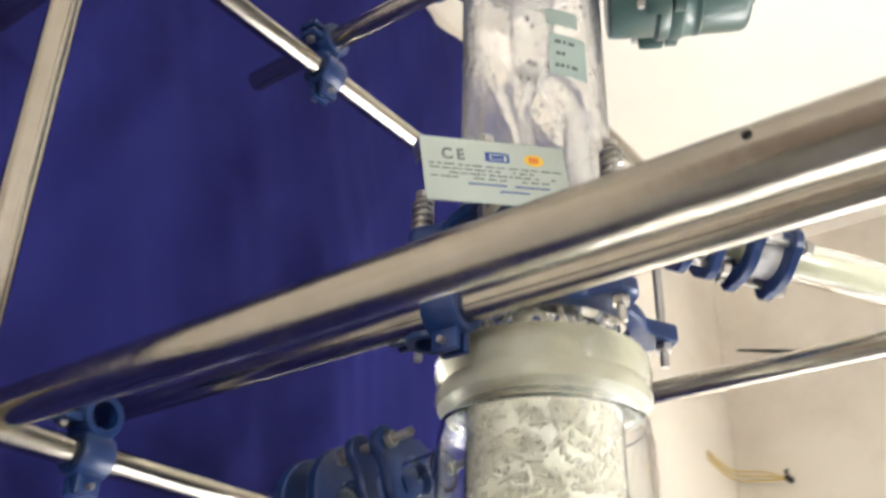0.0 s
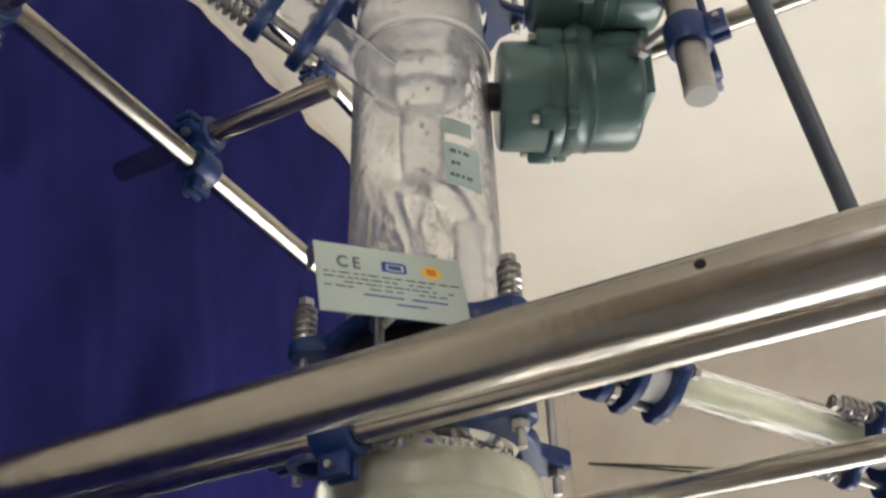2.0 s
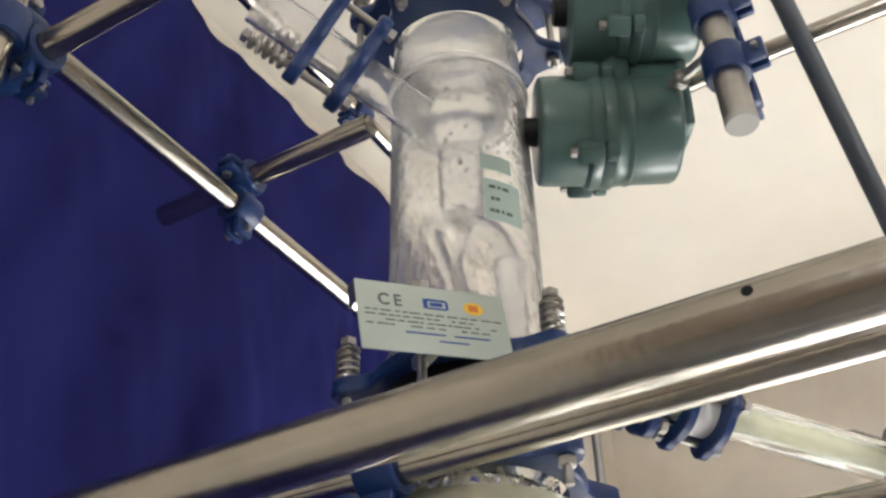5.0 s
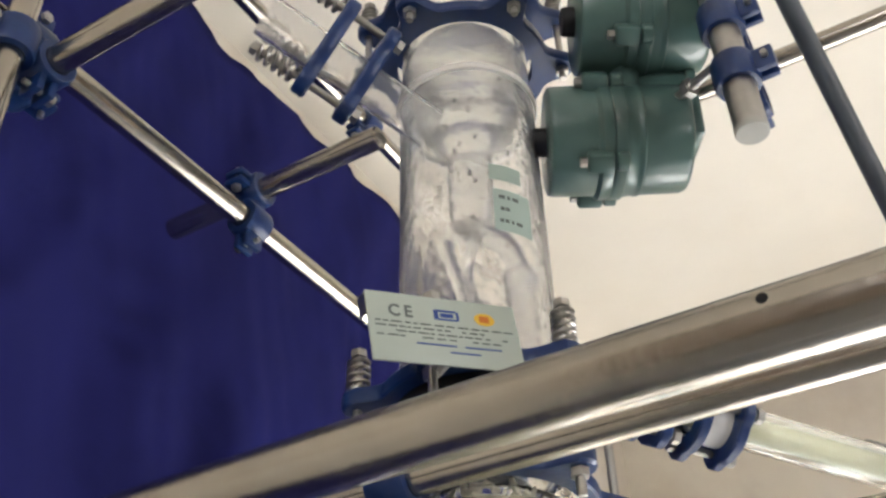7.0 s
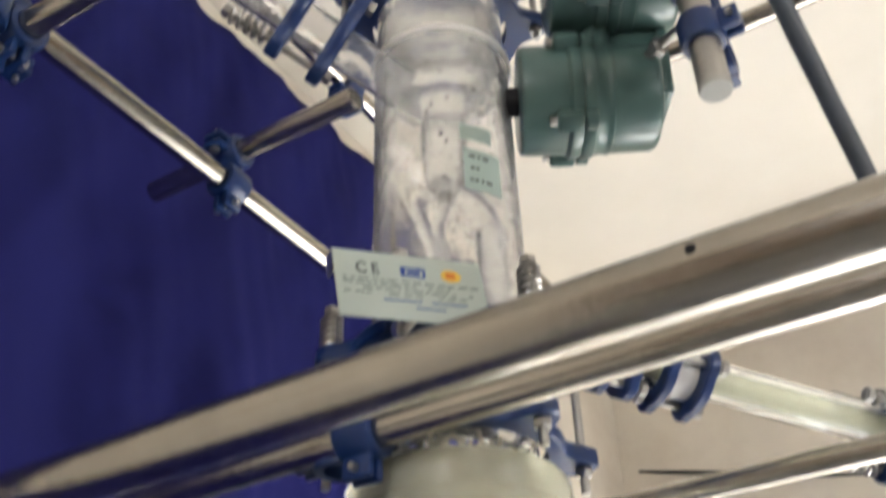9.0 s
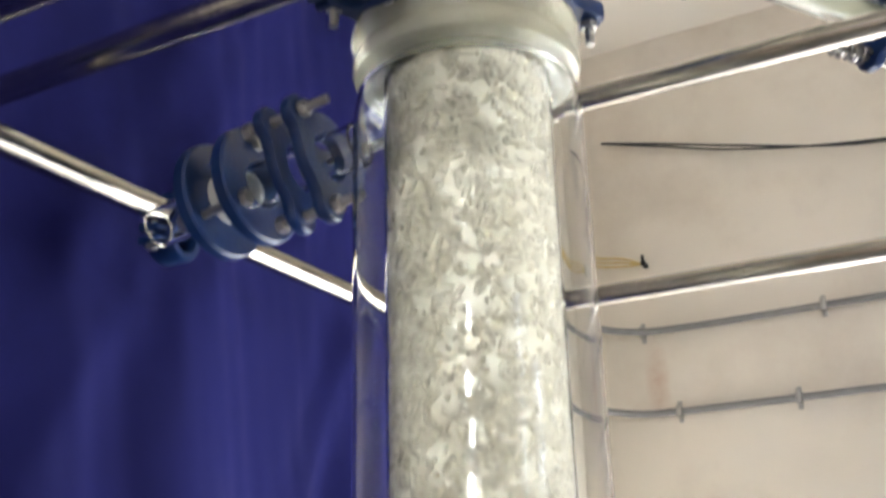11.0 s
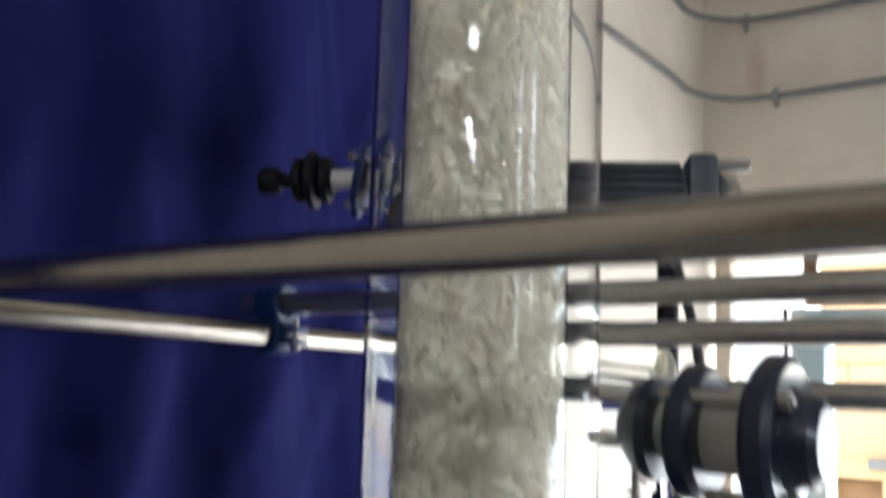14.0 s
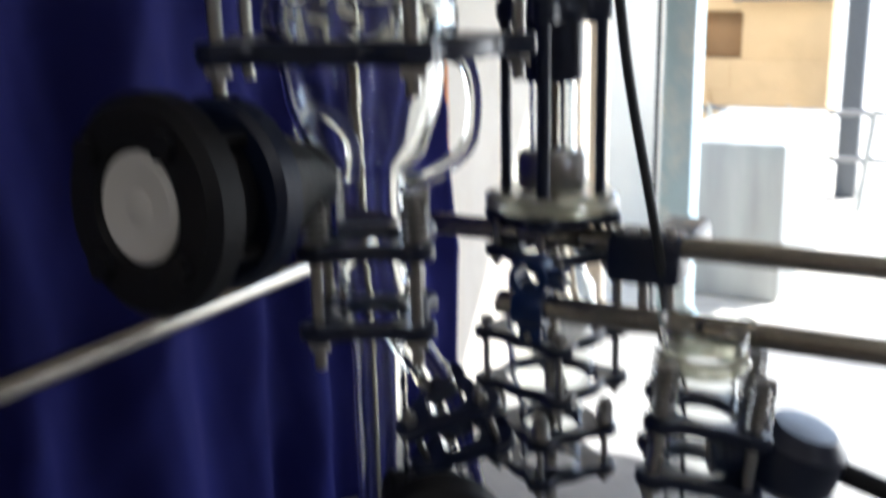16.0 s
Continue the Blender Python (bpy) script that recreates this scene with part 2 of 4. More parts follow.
def slab(bm, outline, thick, m=None, hole=None):
    """A plate of an outline in the xy plane, with an optional outline of as many points as its hole."""
    m = m or Matrix()
    e = thick * 0.16

    def ring(pts, z, k=1.0):
        return [bm.verts.new(m @ Vector((x * k, y * k, z))) for x, y in pts]
    n = len(outline)
    rmax = max(math.hypot(*p) for p in outline)
    k = 1 - e / rmax
    o = [ring(outline, -thick / 2, k), ring(outline, -thick / 2 + e), ring(outline, thick / 2 - e), ring(outline, thick / 2, k)]
    for a, b in zip(o, o[1:]):
        for i in range(n):
            bm.faces.new((a[i], a[(i + 1) % n], b[(i + 1) % n], b[i]))
    if hole:
        h = [ring(hole, -thick / 2), ring(hole, thick / 2)]
        for i in range(n):
            j = (i + 1) % n
            bm.faces.new((h[0][j], h[0][i], h[1][i], h[1][j]))
            bm.faces.new((o[0][j], o[0][i], h[0][i], h[0][j]))
            bm.faces.new((o[3][i], o[3][j], h[1][j], h[1][i]))
    else:
        bm.faces.new(o[0][::-1])
        bm.faces.new(o[3])
    return bm


def smooth(me, angle=35):
    for p in me.polygons:
        p.use_smooth = True
    me.set_sharp_from_angle(angle=radians(angle))


def solid(name, bm, mat, sharp=35):
    me = bpy.data.meshes.new(name)
    bmesh.ops.recalc_face_normals(bm, faces=bm.faces)
    bm.to_mesh(me)
    bm.free()
    me.materials.append(mat)
    smooth(me, sharp)
    return new(name, me)


def part(name, bm, mat, parent, label="", sharp=35):
    """One mesh under a thing or a part; the mesh is given in world places."""
    ob = solid(name, bm, mat, sharp)
    ob.parent = parent
    ob.matrix_parent_inverse = parent_world(parent).inverted()
    if label:
        ob["label"] = label
    return ob


def parent_world(ob):
    m = ob.matrix_basis.copy()
    while ob.parent:
        m = ob.parent.matrix_basis @ ob.matrix_parent_inverse @ m
        ob = ob.parent
    return m


def thing(name, place, label, category, group=""):
    ob = new(name)
    ob.empty_display_size = 0.02
    ob.matrix_basis = Matrix.Translation(place)
    return tagged(ob, label, category, group)


def bm_():
    return bmesh.new()


def structure(name, bm, mat, label, category, sharp=35):
    return tagged(solid(name, bm, mat, sharp), label, category, kind="structure")

# ---- the room ----
WX, WY, FY, EX, CZ = -0.557, 1.95, -3.0, 3.0, 3.12     # inner faces: left, back, front and right walls, ceiling
LINTEL = 1.57


def wall_blocks(name, boxes, mat, label):
    bm = bm_()
    for x0, x1, y0, y1, z0, z1 in boxes:
        block(bm, (x1 - x0, y1 - y0, z1 - z0), Matrix.Translation(((x0 + x1) / 2, (y0 + y1) / 2, (z0 + z1) / 2)))
    return structure(name, bm, mat, label, "wall")


wall_blocks("wall_left", [(WX - 0.2, WX, FY - 0.2, WY + 0.2, 0, CZ)], WALL, "cream painted plaster wall with faint stains")
wall_blocks("wall_back", [(WX, EX, WY, WY + 0.2, LINTEL, CZ), (1.9, EX, WY, WY + 0.2, 0, LINTEL)], WALL_RUST, "cream painted plaster wall above a wide opening to the yard")
# right and front walls are out of view, coloured dark to cut reflections and bounce
wall_blocks("wall_right", [(EX, EX + 0.2, FY, WY + 0.2, 0, 1.2), (EX, EX + 0.2, FY, WY + 0.2, 2.7, CZ), (EX, EX + 0.2, -0.45, WY + 0.2, 1.2, 2.7), (EX, EX + 0.2, FY, -0.79, 1.2, 2.7)], DIM_WALL, "unseen wall, brown to dim steel reflections, with a window opening")
wall_blocks("wall_front", [(WX, 0.80, FY - 0.2, FY, 0, CZ), (1.10, EX + 0.2, FY - 0.2, FY, 0, CZ), (0.80, 1.10, FY - 0.2, FY, 0, 2.06), (0.80, 1.10, FY - 0.2, FY, 2.20, 2.52), (0.80, 1.10, FY - 0.2, FY, 2.66, CZ)], DIM_WALL, "unseen wall, brown to dim steel reflections, with two small window openings")
bm = bm_()
block(bm, (EX - WX + 0.4, WY - FY + 0.4, 0.15), Matrix.Translation(((EX + WX) / 2, (WY + FY) / 2, CZ + 0.075)))
structure("ceiling", bm, CEIL, "cream painted plaster ceiling", "ceiling")
bm = bm_()
block(bm, (EX - WX + 0.4, WY - FY + 0.4, 0.12), Matrix.Translation(((EX + WX) / 2, (WY + FY) / 2, -0.06)))
structure("floor", bm, FLOOR, "grey worn cement floor", "floor")

# curtain along the left wall, hung close under the ceiling
bm = bm_()
NU, NV = 220, 110
y0, y1, ztop = -0.62, 1.10, 3.045
grid = []
for i in range(NU + 1):
    u = i / NU
    y = y0 + (y1 - y0) * u
    col = []
    for j in range(NV + 1):
        v = j / NV
        z = ztop - 0.03 * math.sin(y * 3.1) * (1 - v) - 0.014 * noise.noise(Vector((y * 9, 0, 1))) - v * (ztop - 0.03)
        amp = 0.0028 + 0.024 * v ** 2
        x = WX + 0.040 + amp * math.sin(y * 34 + 2.0 * noise.noise(Vector((y * 2.3, v * 0.8, 3)))) + 0.012 * noise.noise(Vector((y * 5, v * 3, 7))) * (0.4 + v)
        x += 0.0055 * noise.noise(Vector((y * 13 + v * 17, v * 5 - y * 2, 2))) + 0.003 * noise.noise(Vector((y * 30 - v * 20, v * 9, 5)))
        x += 0.016 * noise.noise(Vector((y * 4.5 + v * 6, v * 2.5, 11))) + 0.012 * (1 - abs(noise.noise(Vector((y * 7 + v * 9, v * 1.6, 17))))) ** 3
        x += 0.050 * math.exp(-((y - 0.20) / 0.20) ** 2) * min(1.0, v / 0.38) ** 2
        col.append(bm.verts.new((max(x, WX + 0.008), y, z)))
    grid.append(col)
for a, b in zip(grid, grid[1:]):
    for j in range(NV):
        bm.faces.new((a[j], a[j + 1], b[j + 1], b[j]))
curtain = solid("curtain", bm, CURTAIN, 80)
mod = curtain.modifiers.new("cloth", "SOLIDIFY")
mod.thickness = 0.0015
tagged(curtain, "deep blue cloth curtain hanging in soft folds before the wall", "curtain")
bm = bm_()
block(bm, (0.012, 0.014, 2.5), Matrix.Translation((WX + 0.032, y1 + 0.012, 1.30)), 0.002)
part("edge_strip", bm, ORANGE, curtain, "orange edge band")

# corner pipe, conduits with saddles, hook with wires
corner_post = thing("corner_post", (WX + 0.045, WY - 0.03, 0), "tan painted upright post in the room corner", "post")
bm = bm_()
block(bm, (0.042, 0.05, LINTEL), Matrix.Translation((WX + 0.049, WY + 0.030, LINTEL / 2)), 0.005)
part("post", bm, PIPEPAINT, corner_post)


def conduit(z, label, saddles, dip):
    ob = thing("conduit", (0, WY, z), label, "conduit", "conduits on the wall")
    pts = [(WX + 0.012, 0.5, z + 0.03), (WX + 0.012, WY - 0.35, z + 0.02), (WX + 0.014, WY - 0.13, z + 0.008), (WX + 0.10, WY - 0.045, z - 0.004)]
    pts += [(x, WY - 0.013, z + dip * math.sin(x * 5)) for x in np.linspace(WX + 0.22, 2.9, 14)]
    bm = bm_()
    sweep(bm, curve_points(pts, 5), 0.0095, 10)
    part("tube", bm, CONDUIT, ob)
    for x in saddles:
        zz = z + dip * math.sin(x * 5)
        bm = bm_()
        block(bm, (0.016, 0.026, 0.032), Matrix.Translation((x, WY - 0.0135, zz)), 0.005)
        block(bm, (0.012, 0.007, 0.056), Matrix.Translation((x, WY - 0.004, zz)), 0.002)
        s = part("saddle", bm, STEEL_DULL, ob, "small galvanised saddle")
        bm = bm_()
        rod(bm, (x, WY - 0.009, zz + 0.022), (x, WY - 0.003, zz + 0.022), 0.004, 8)
        part("screw", bm, STEEL_DULL, s)
    return ob


conduit(2.226, "grey electric conduit clipped along the cream wall", (-0.431, 0.045, 0.55, 1.05), 0.004)
conduit(2.001, "dark grey electric conduit clipped along the cream wall", (-0.351, -0.046, 0.27, 0.60, 1.0), 0.003)
hook = thing("wall_hook", (-0.407, WY, 2.415), "small dark wall hook with yellow wires tied to it", "hook")
bm = bm_()
rod(bm, (-0.407, WY + 0.002, 2.415), (-0.407, WY - 0.03, 2.418), 0.008, 10)
rod(bm, (-0.407, WY - 0.026, 2.41), (-0.407, WY - 0.030, 2.44), 0.005, 8)
part("peg", bm, BLACK, hook)
for k in range(3):
    bm = bm_()
    sweep(bm, curve_points([(-0.41, WY - 0.022, 2.416), (-0.47, WY - 0.02, 2.42 + 0.012 * k), (WX + 0.01, WY - 0.05, 2.43 + 0.012 * k), (WX + 0.004, WY - 0.2, 2.45 + 0.01 * k)], 5), 0.003, 6)
    part("wire", bm, WIRE_Y, hook, "thin yellow wire")
slack = thing("slack_cable", (-0.3, WY, 2.77), "thin dark twin cable sagging along the wall", "cable")
for k in range(2):
    bm = bm_()
    sweep(bm, curve_points([(-0.50, WY - 0.02, 2.81), (-0.33, WY - 0.02, 2.768 - 0.008 * k), (-0.12, WY - 0.025, 2.71 - 0.012 * k), (0.2, WY - 0.03, 2.635 + 0.006 * k), (0.6, WY - 0.03, 2.62), (1.2, WY - 0.02, 2.72), (1.9, WY - 0.01, 2.85)], 6), 0.0032, 6)
    part("strand", bm, CABLE, slack)

# opening: rusty beam under the lintel, blue-painted jamb
lintel_beam = thing("opening_beam", (0.7, WY + 0.05, 1.49), "dark rusty steel beam with flaked paint across the opening", "beam")
bm = bm_()
block(bm, (2.2, 0.05, 0.075), Matrix.Translation((0.80, WY + 0.07, 1.475)), 0.004)
block(bm, (2.2, 0.09, 0.010), Matrix.Translation((0.80, WY + 0.07, 1.519)), 0.002)
part("web", bm, RUST, lintel_beam)
for k in range(7):
    bm = bm_()
    block(bm, (0.022, 0.02, 0.05), Matrix.Translation((-0.15 + 0.085 * k + 0.02 * math.sin(k * 3.3), WY + 0.034, 1.50)), 0.003)
    part("cleat", bm, WIRE_Y if k % 3 == 0 else RUST, lintel_beam)
for k, x in enumerate((-0.29, 1.0, 1.86)):
    bm = bm_()
    block(bm, (0.03, 0.03, 0.05), Matrix.Translation((x, WY + 0.07, 1.549)), 0.003)
    part("hanger", bm, RUST, lintel_beam)
jamb = thing("door_jamb", (-0.31, WY + 0.1, 0), "pale blue door post with peeling paint", "door post")
bm = bm_()
block(bm, (0.085, 0.10, 1.43), Matrix.Translation((-0.305, WY + 0.13, 0.716)), 0.006)
part("post", bm, PEEL, jamb)
bm = bm_()
rod(bm, (-0.357, WY + 0.065, 0.0), (-0.357, WY + 0.065, 1.43), 0.0055, 8)
part("rod", bm, CABLE, jamb, "thin dark upright rod")
bm = bm_()
block(bm, (2.2, 0.08, 0.05), Matrix.Translation((0.75, WY + 0.13, 1.405)), 0.004)
part("head_rail", bm, PEEL, jamb)

# ---- the yard ----
bm = bm_()
S_, N_ = 400.0, 24
vs = [[bm.verts.new((-S_ + 2 * S_ * i / N_, -S_ + 2 * S_ * j / N_, -0.13)) for j in range(N_ + 1)] for i in range(N_ + 1)]
for i in range(N_):
    for j in range(N_):
        bm.faces.new((vs[i][j], vs[i + 1][j], vs[i + 1][j + 1], vs[i][j + 1]))
structure("ground", bm, YARD, "pale dusty sunlit yard ground", "ground")

HY = 4.9
house = thing("block_building", (0, HY, -0.13), "tan painted block building across the yard in sunlight", "building")
for x0, x1, z0, z1 in ((-3.2, -0.80, -0.13, 0.55), (-3.2, -0.80, 0.80, 3.4), (-3.2, -0.99, 0.55, 0.80), (-0.75, -0.3, 0.55, 0.80), (-0.80, -0.3, -0.13, 0.55), (-0.80, -0.3, 0.80, 3.4)):
    bm = bm_()
    block(bm, (x1 - x0, 0.3, z1 - z0), Matrix.Translation(((x0 + x1) / 2, HY + 0.15, (z0 + z1) / 2)), 0.004)
    part("wall", bm, TAN, house)
bm = bm_()
block(bm, (0.24, 0.03, 0.25), Matrix.Translation((-0.87, HY + 0.12, 0.675)), 0.004)
part("window", bm, TANDARK, house, "brown shuttered window")
bm = bm_()
block(bm, (0.50, 0.10, 0.05), Matrix.Translation((-0.55, HY - 0.03, 0.88)), 0.01)
part("shade", bm, CONDUIT, house, "dark projecting ledge")
mesh_course = None
for row in range(9):
    for k in range(7):
        bx = -3.0 + 0.42 * k + (0.21 if row % 2 else 0)
        if bx > -0.45 or (row == 2 and bx > -1.3) or (row == 3 and bx > -1.3):
            continue
        if mesh_course is None:
            bm = bm_()
            block(bm, (0.405, 0.012, 0.235), None, 0.004)
            first = part("block", bm, TAN, house)
            mesh_course = first.data
            ob = first
        else:
            ob = new("block", mesh_course)
            ob.parent = house
            ob.matrix_parent_inverse = parent_world(house).inverted()
        ob.matrix_basis = Matrix.Translation((bx, HY - 0.003 - 0.004 * ((row * 7 + k) % 3), 0.02 + 0.25 * row))

parapet = thing("concrete_block", (-0.2, 3.0, -0.13), "weathered concrete plinth with a sunlit whitewashed top", "plinth")
bm = bm_()
block(bm, (0.42, 1.0, 0.55), Matrix.Translation((-0.34, 3.25, 0.145)), 0.02)
part("body", bm, CONCRETE, parapet)
railing = thing("yard_railing", (0, HY - 0.35, -0.13), "grey metal railing along the yard", "railing")
bm = bm_()
for z in (0.12, 0.34):
    rod(bm, (-1.2, HY - 0.5, z), (2.5, HY - 0.5, z), 0.014, 8)
part("rail", bm, CONDUIT, railing)
for k in range(10):
    bm = bm_()
    rod(bm, (-1.2 + 0.38 * k, HY - 0.5, -0.131), (-1.16 + 0.38 * k, HY - 0.5, 0.36), 0.018, 8)
    part("post", bm, CONCRETE, railing)
shed = thing("yard_post", (-0.13, HY - 0.2, -0.13), "dark upright steel post in the yard", "post")
bm = bm_()
block(bm, (0.10, 0.10, 2.6), Matrix.Translation((-0.16, HY - 0.15, 1.17)), 0.01)
part("post", bm, MOTOR, shed)
bm = bm_()
block(bm, (0.55, 0.06, 0.06), Matrix.Translation((-0.38, HY - 0.15, 1.10)), 0.01)
part("arm", bm, MOTOR, shed)

# white wall added to stand in for the overexposed brightness outside
glare_wall = thing("glare_wall", (-1.8, 3.3, -0.13), "added white wall standing in for glaring daylight beyond the opening", "wall")
bm = bm_()
block(bm, (2.4, 0.2, 2.6), Matrix.Translation((-1.86, 3.4, 1.17)), 0.01)
part("wall", bm, CEIL, glare_wall)
bm = bm_()
block(bm, (2.46, 0.26, 0.06), Matrix.Translation((-1.86, 3.4, 2.50)), 0.01)
part("coping", bm, CONCRETE, glare_wall)

# ---- support frame ----
TR = 0.0135
rack = thing("support_frame", (0, 0, 0), "polished stainless steel tube frame joined by blue clamps", "frame")
A_TUBES = [  # y, z, x from, x to
    (-0.308, 1.947, -0.50, 1.5), (-0.129, 2.017, -0.50, 1.5), (0.285, 2.073, -0.03, 1.5), (0.541, 1.920, -0.41, 1.5),
    (-0.045, 2.492, -0.407, -0.089), (-0.309, 1.253, -0.50, 1.5), (-0.372, 2.390, -0.48, 1.2), (0.30, 2.703, 0.02, 1.5),
    (0.12, 1.276, -0.41, 1.5), (0.14, 1.241, -0.06, 1.5), (0.14, 1.190, -0.06, 1.5), (0.41, 0.643, -0.45, 1.5), (0.285, 0.596, -0.02, 1.5),
]
B_TUBES = [  # x, z, y from, y to
    (-0.274, 2.445, -0.55, 0.62), (-0.367, 1.929, -0.42, 0.60), (-0.300, 2.838, -0.35, 0.95), (-0.359, 1.240, -0.40, 0.57), (-0.431, 0.984, -0.45, 0.60), (-0.360, 0.568, -0.45, 0.60),
]
for y, z, a, b in A_TUBES:
    bm = bm_()
    rod(bm, (a, y, z), (b, y, z), 0.0193 if y == -0.308 else 0.0115 if y in (0.12, 0.14) else TR, 28)
    part("tube", bm, STEEL_DULL if y in (0.12, 0.14) else STEEL, rack)
for x, z, a, b in B_TUBES:
    bm = bm_()
    rod(bm, (x, a, z), (x, b, z), TR, 28)
    part("tube", bm, STEEL, rack)
POSTS = [(-0.236, -0.409, 0.0, 3.1), (0.299, -0.012, 2.327, 3.12), (-0.393, 0.575, 0.0, 3.1), (1.4, -0.32, 0.0, 3.1), (1.4, 0.57, 0.0, 3.1), (-0.46, -0.435, 0, 1.3)]
for x, y, a, b in POSTS:
    bm = bm_()
    rod(bm, (x, y, a), (x, y, b), TR if (x, y) != (0.299, -0.012) else 0.0155, 28)
    part("upright", bm, STEEL if a < 2 else STEEL_DULL, rack)


def sleeve(bm, c, axis, ear):
    """A split collar round a tube with two bolt ears on the side given."""
    c, axis, ear = Vector(c), Vector(axis), Vector(ear)
    m = frame_of(c - axis * 0.017, c + axis * 0.017)
    lathe(bm, [(TR + 0.0006, 0), (TR + 0.0075, 0.0), (TR + 0.009, 0.004), (TR + 0.009, 0.030), (TR + 0.0075, 0.034), (TR + 0.0006, 0.034)], m, 24)
    rot = Matrix((ear, axis.cross(ear), axis)).transposed().to_4x4()
    for s in (-1, 1):
        block(bm, (0.020, 0.0075, 0.026), Matrix.Translation(c + ear * 0.029 + axis.cross(ear) * 0.0065 * s) @ rot, 0.002)


def clamp(c1, axis1, c2, axis2, ear1, ear2):
    bm = bm_()
    sleeve(bm, c1, axis1, ear1)
    sleeve(bm, c2, axis2, ear2)
    mid = (Vector(c1) + Vector(c2)) / 2
    d = (Vector(c2) - Vector(c1)).length
    if d > 0.03:
        rod(bm, Vector(c1).lerp(Vector(c2), 0.3), Vector(c1).lerp(Vector(c2), 0.7), 0.014, 16)
    else:
        block(bm, (0.022, 0.022, 0.022), Matrix.Translation(mid), 0.003)
    ob = part("clamp", bm, BLUE, rack, "blue enamelled cross clamp")
    for c, axis, ear in ((c1, axis1, ear1), (c2, axis2, ear2)):
        n = Vector(axis).cross(Vector(ear))
        p = Vector(c) + Vector(ear) * 0.031
        bm = bm_()
        rod(bm, p - n * 0.017, p + n * 0.017, 0.0032, 10)
        lathe(bm, [(0, 0.011), (0.0062, 0.011), (0.0062, 0.016), (0, 0.016)], frame_of(p, p + n), 6, False)
        part("bolt", bm, STEEL_DULL, ob)
    return ob


# black disc drawn for the dark of a small hole in the tube
bm = bm_()
rod(bm, (0.321, -0.308 - 0.0165, 1.951), (0.321, -0.308 - 0.0196, 1.9517), 0.0029, 12)
part("dark_hole", bm, BLACK, rack, "small black disc standing in for a dark hole")
bm = bm_()
lathe(bm, [(0, -0.003), (0.0150, -0.003), (0.0158, -0.001), (0.0158, 0.004), (0, 0.004)], Matrix.Translation((0.299, -0.012, 2.3255)), 28, False)
part("end_cap", bm, CAPGREY, rack, "pale grey plastic end cap")
X, Y, Z = Vector((1, 0, 0)), Vector((0, 1, 0)), Vector((0, 0, 1))
clamp((-0.274, -0.045, 2.445), Y, (-0.274, -0.045, 2.492), X, -Z, -Y)
clamp((-0.274, -0.372, 2.445), Y, (-0.274, -0.372, 2.390), X, Z, Y)
clamp((-0.236, -0.372, 2.390), X, (-0.236, -0.409, 2.390), Z, -Z, -Y)
clamp((-0.367, -0.215, 1.929), Y, (-0.367, -0.215, 1.965), X, -Z, -Y)
clamp((-0.367, 0.045, 1.929), Y, (-0.367, 0.045, 1.90), X, -X, -Y)
clamp((-0.367, 0.541, 1.929), Y, (-0.367, 0.541, 1.920), X, -Z, Y)
clamp((-0.359, 0.12, 1.240), Y, (-0.359, 0.12, 1.275), X, X, Y)
clamp((-0.300, 0.22, 2.838), Y, (-0.300, 0.22, 2.805), X, Z, -Y)
clamp((0.299, -0.012, 2.40), Z, (0.299, 0.03, 2.40), X, X, Y)
clamp((0.299, -0.012, 2.475), Z, (0.299, 0.03, 2.475), X, X, Y)
clamp((-0.359, -0.309, 1.240), Y, (-0.359, -0.309, 1.253), X, -Z, Y)
clamp((0.02, 0.285, 0.596), X, (0.02, 0.285, 0.63), Y, -Z, X)

# ---- flange couplings ----


def lobed(r_in, r_out, r_bolt, n, turn, lug=0.016, steps=96):
    """Outline of a backing flange: a ring that swells round each bolt, and its hole."""
    out, hole = [], []
    for i in range(steps):
        a = 6.28318531 * i / steps
        d = min(abs((a - turn - 6.28318531 * k / n + 3.14159265) % 6.28318531 - 3.14159265) for k in range(n)) * r_bolt
        r = r_out
        if d < lug:
            r = max(r_out, r_bolt + math.sqrt(lug * lug - d * d) * 0.9)
        elif d < 2.2 * lug:
            k = (2.2 * lug - d) / (1.2 * lug)
            r = r_out + (max(r_out, r_bolt) - r_out) * k * k
        out.append((r * math.cos(a), r * math.sin(a)))
        hole.append((r_in * math.cos(a), r_in * math.sin(a)))
    return out, hole


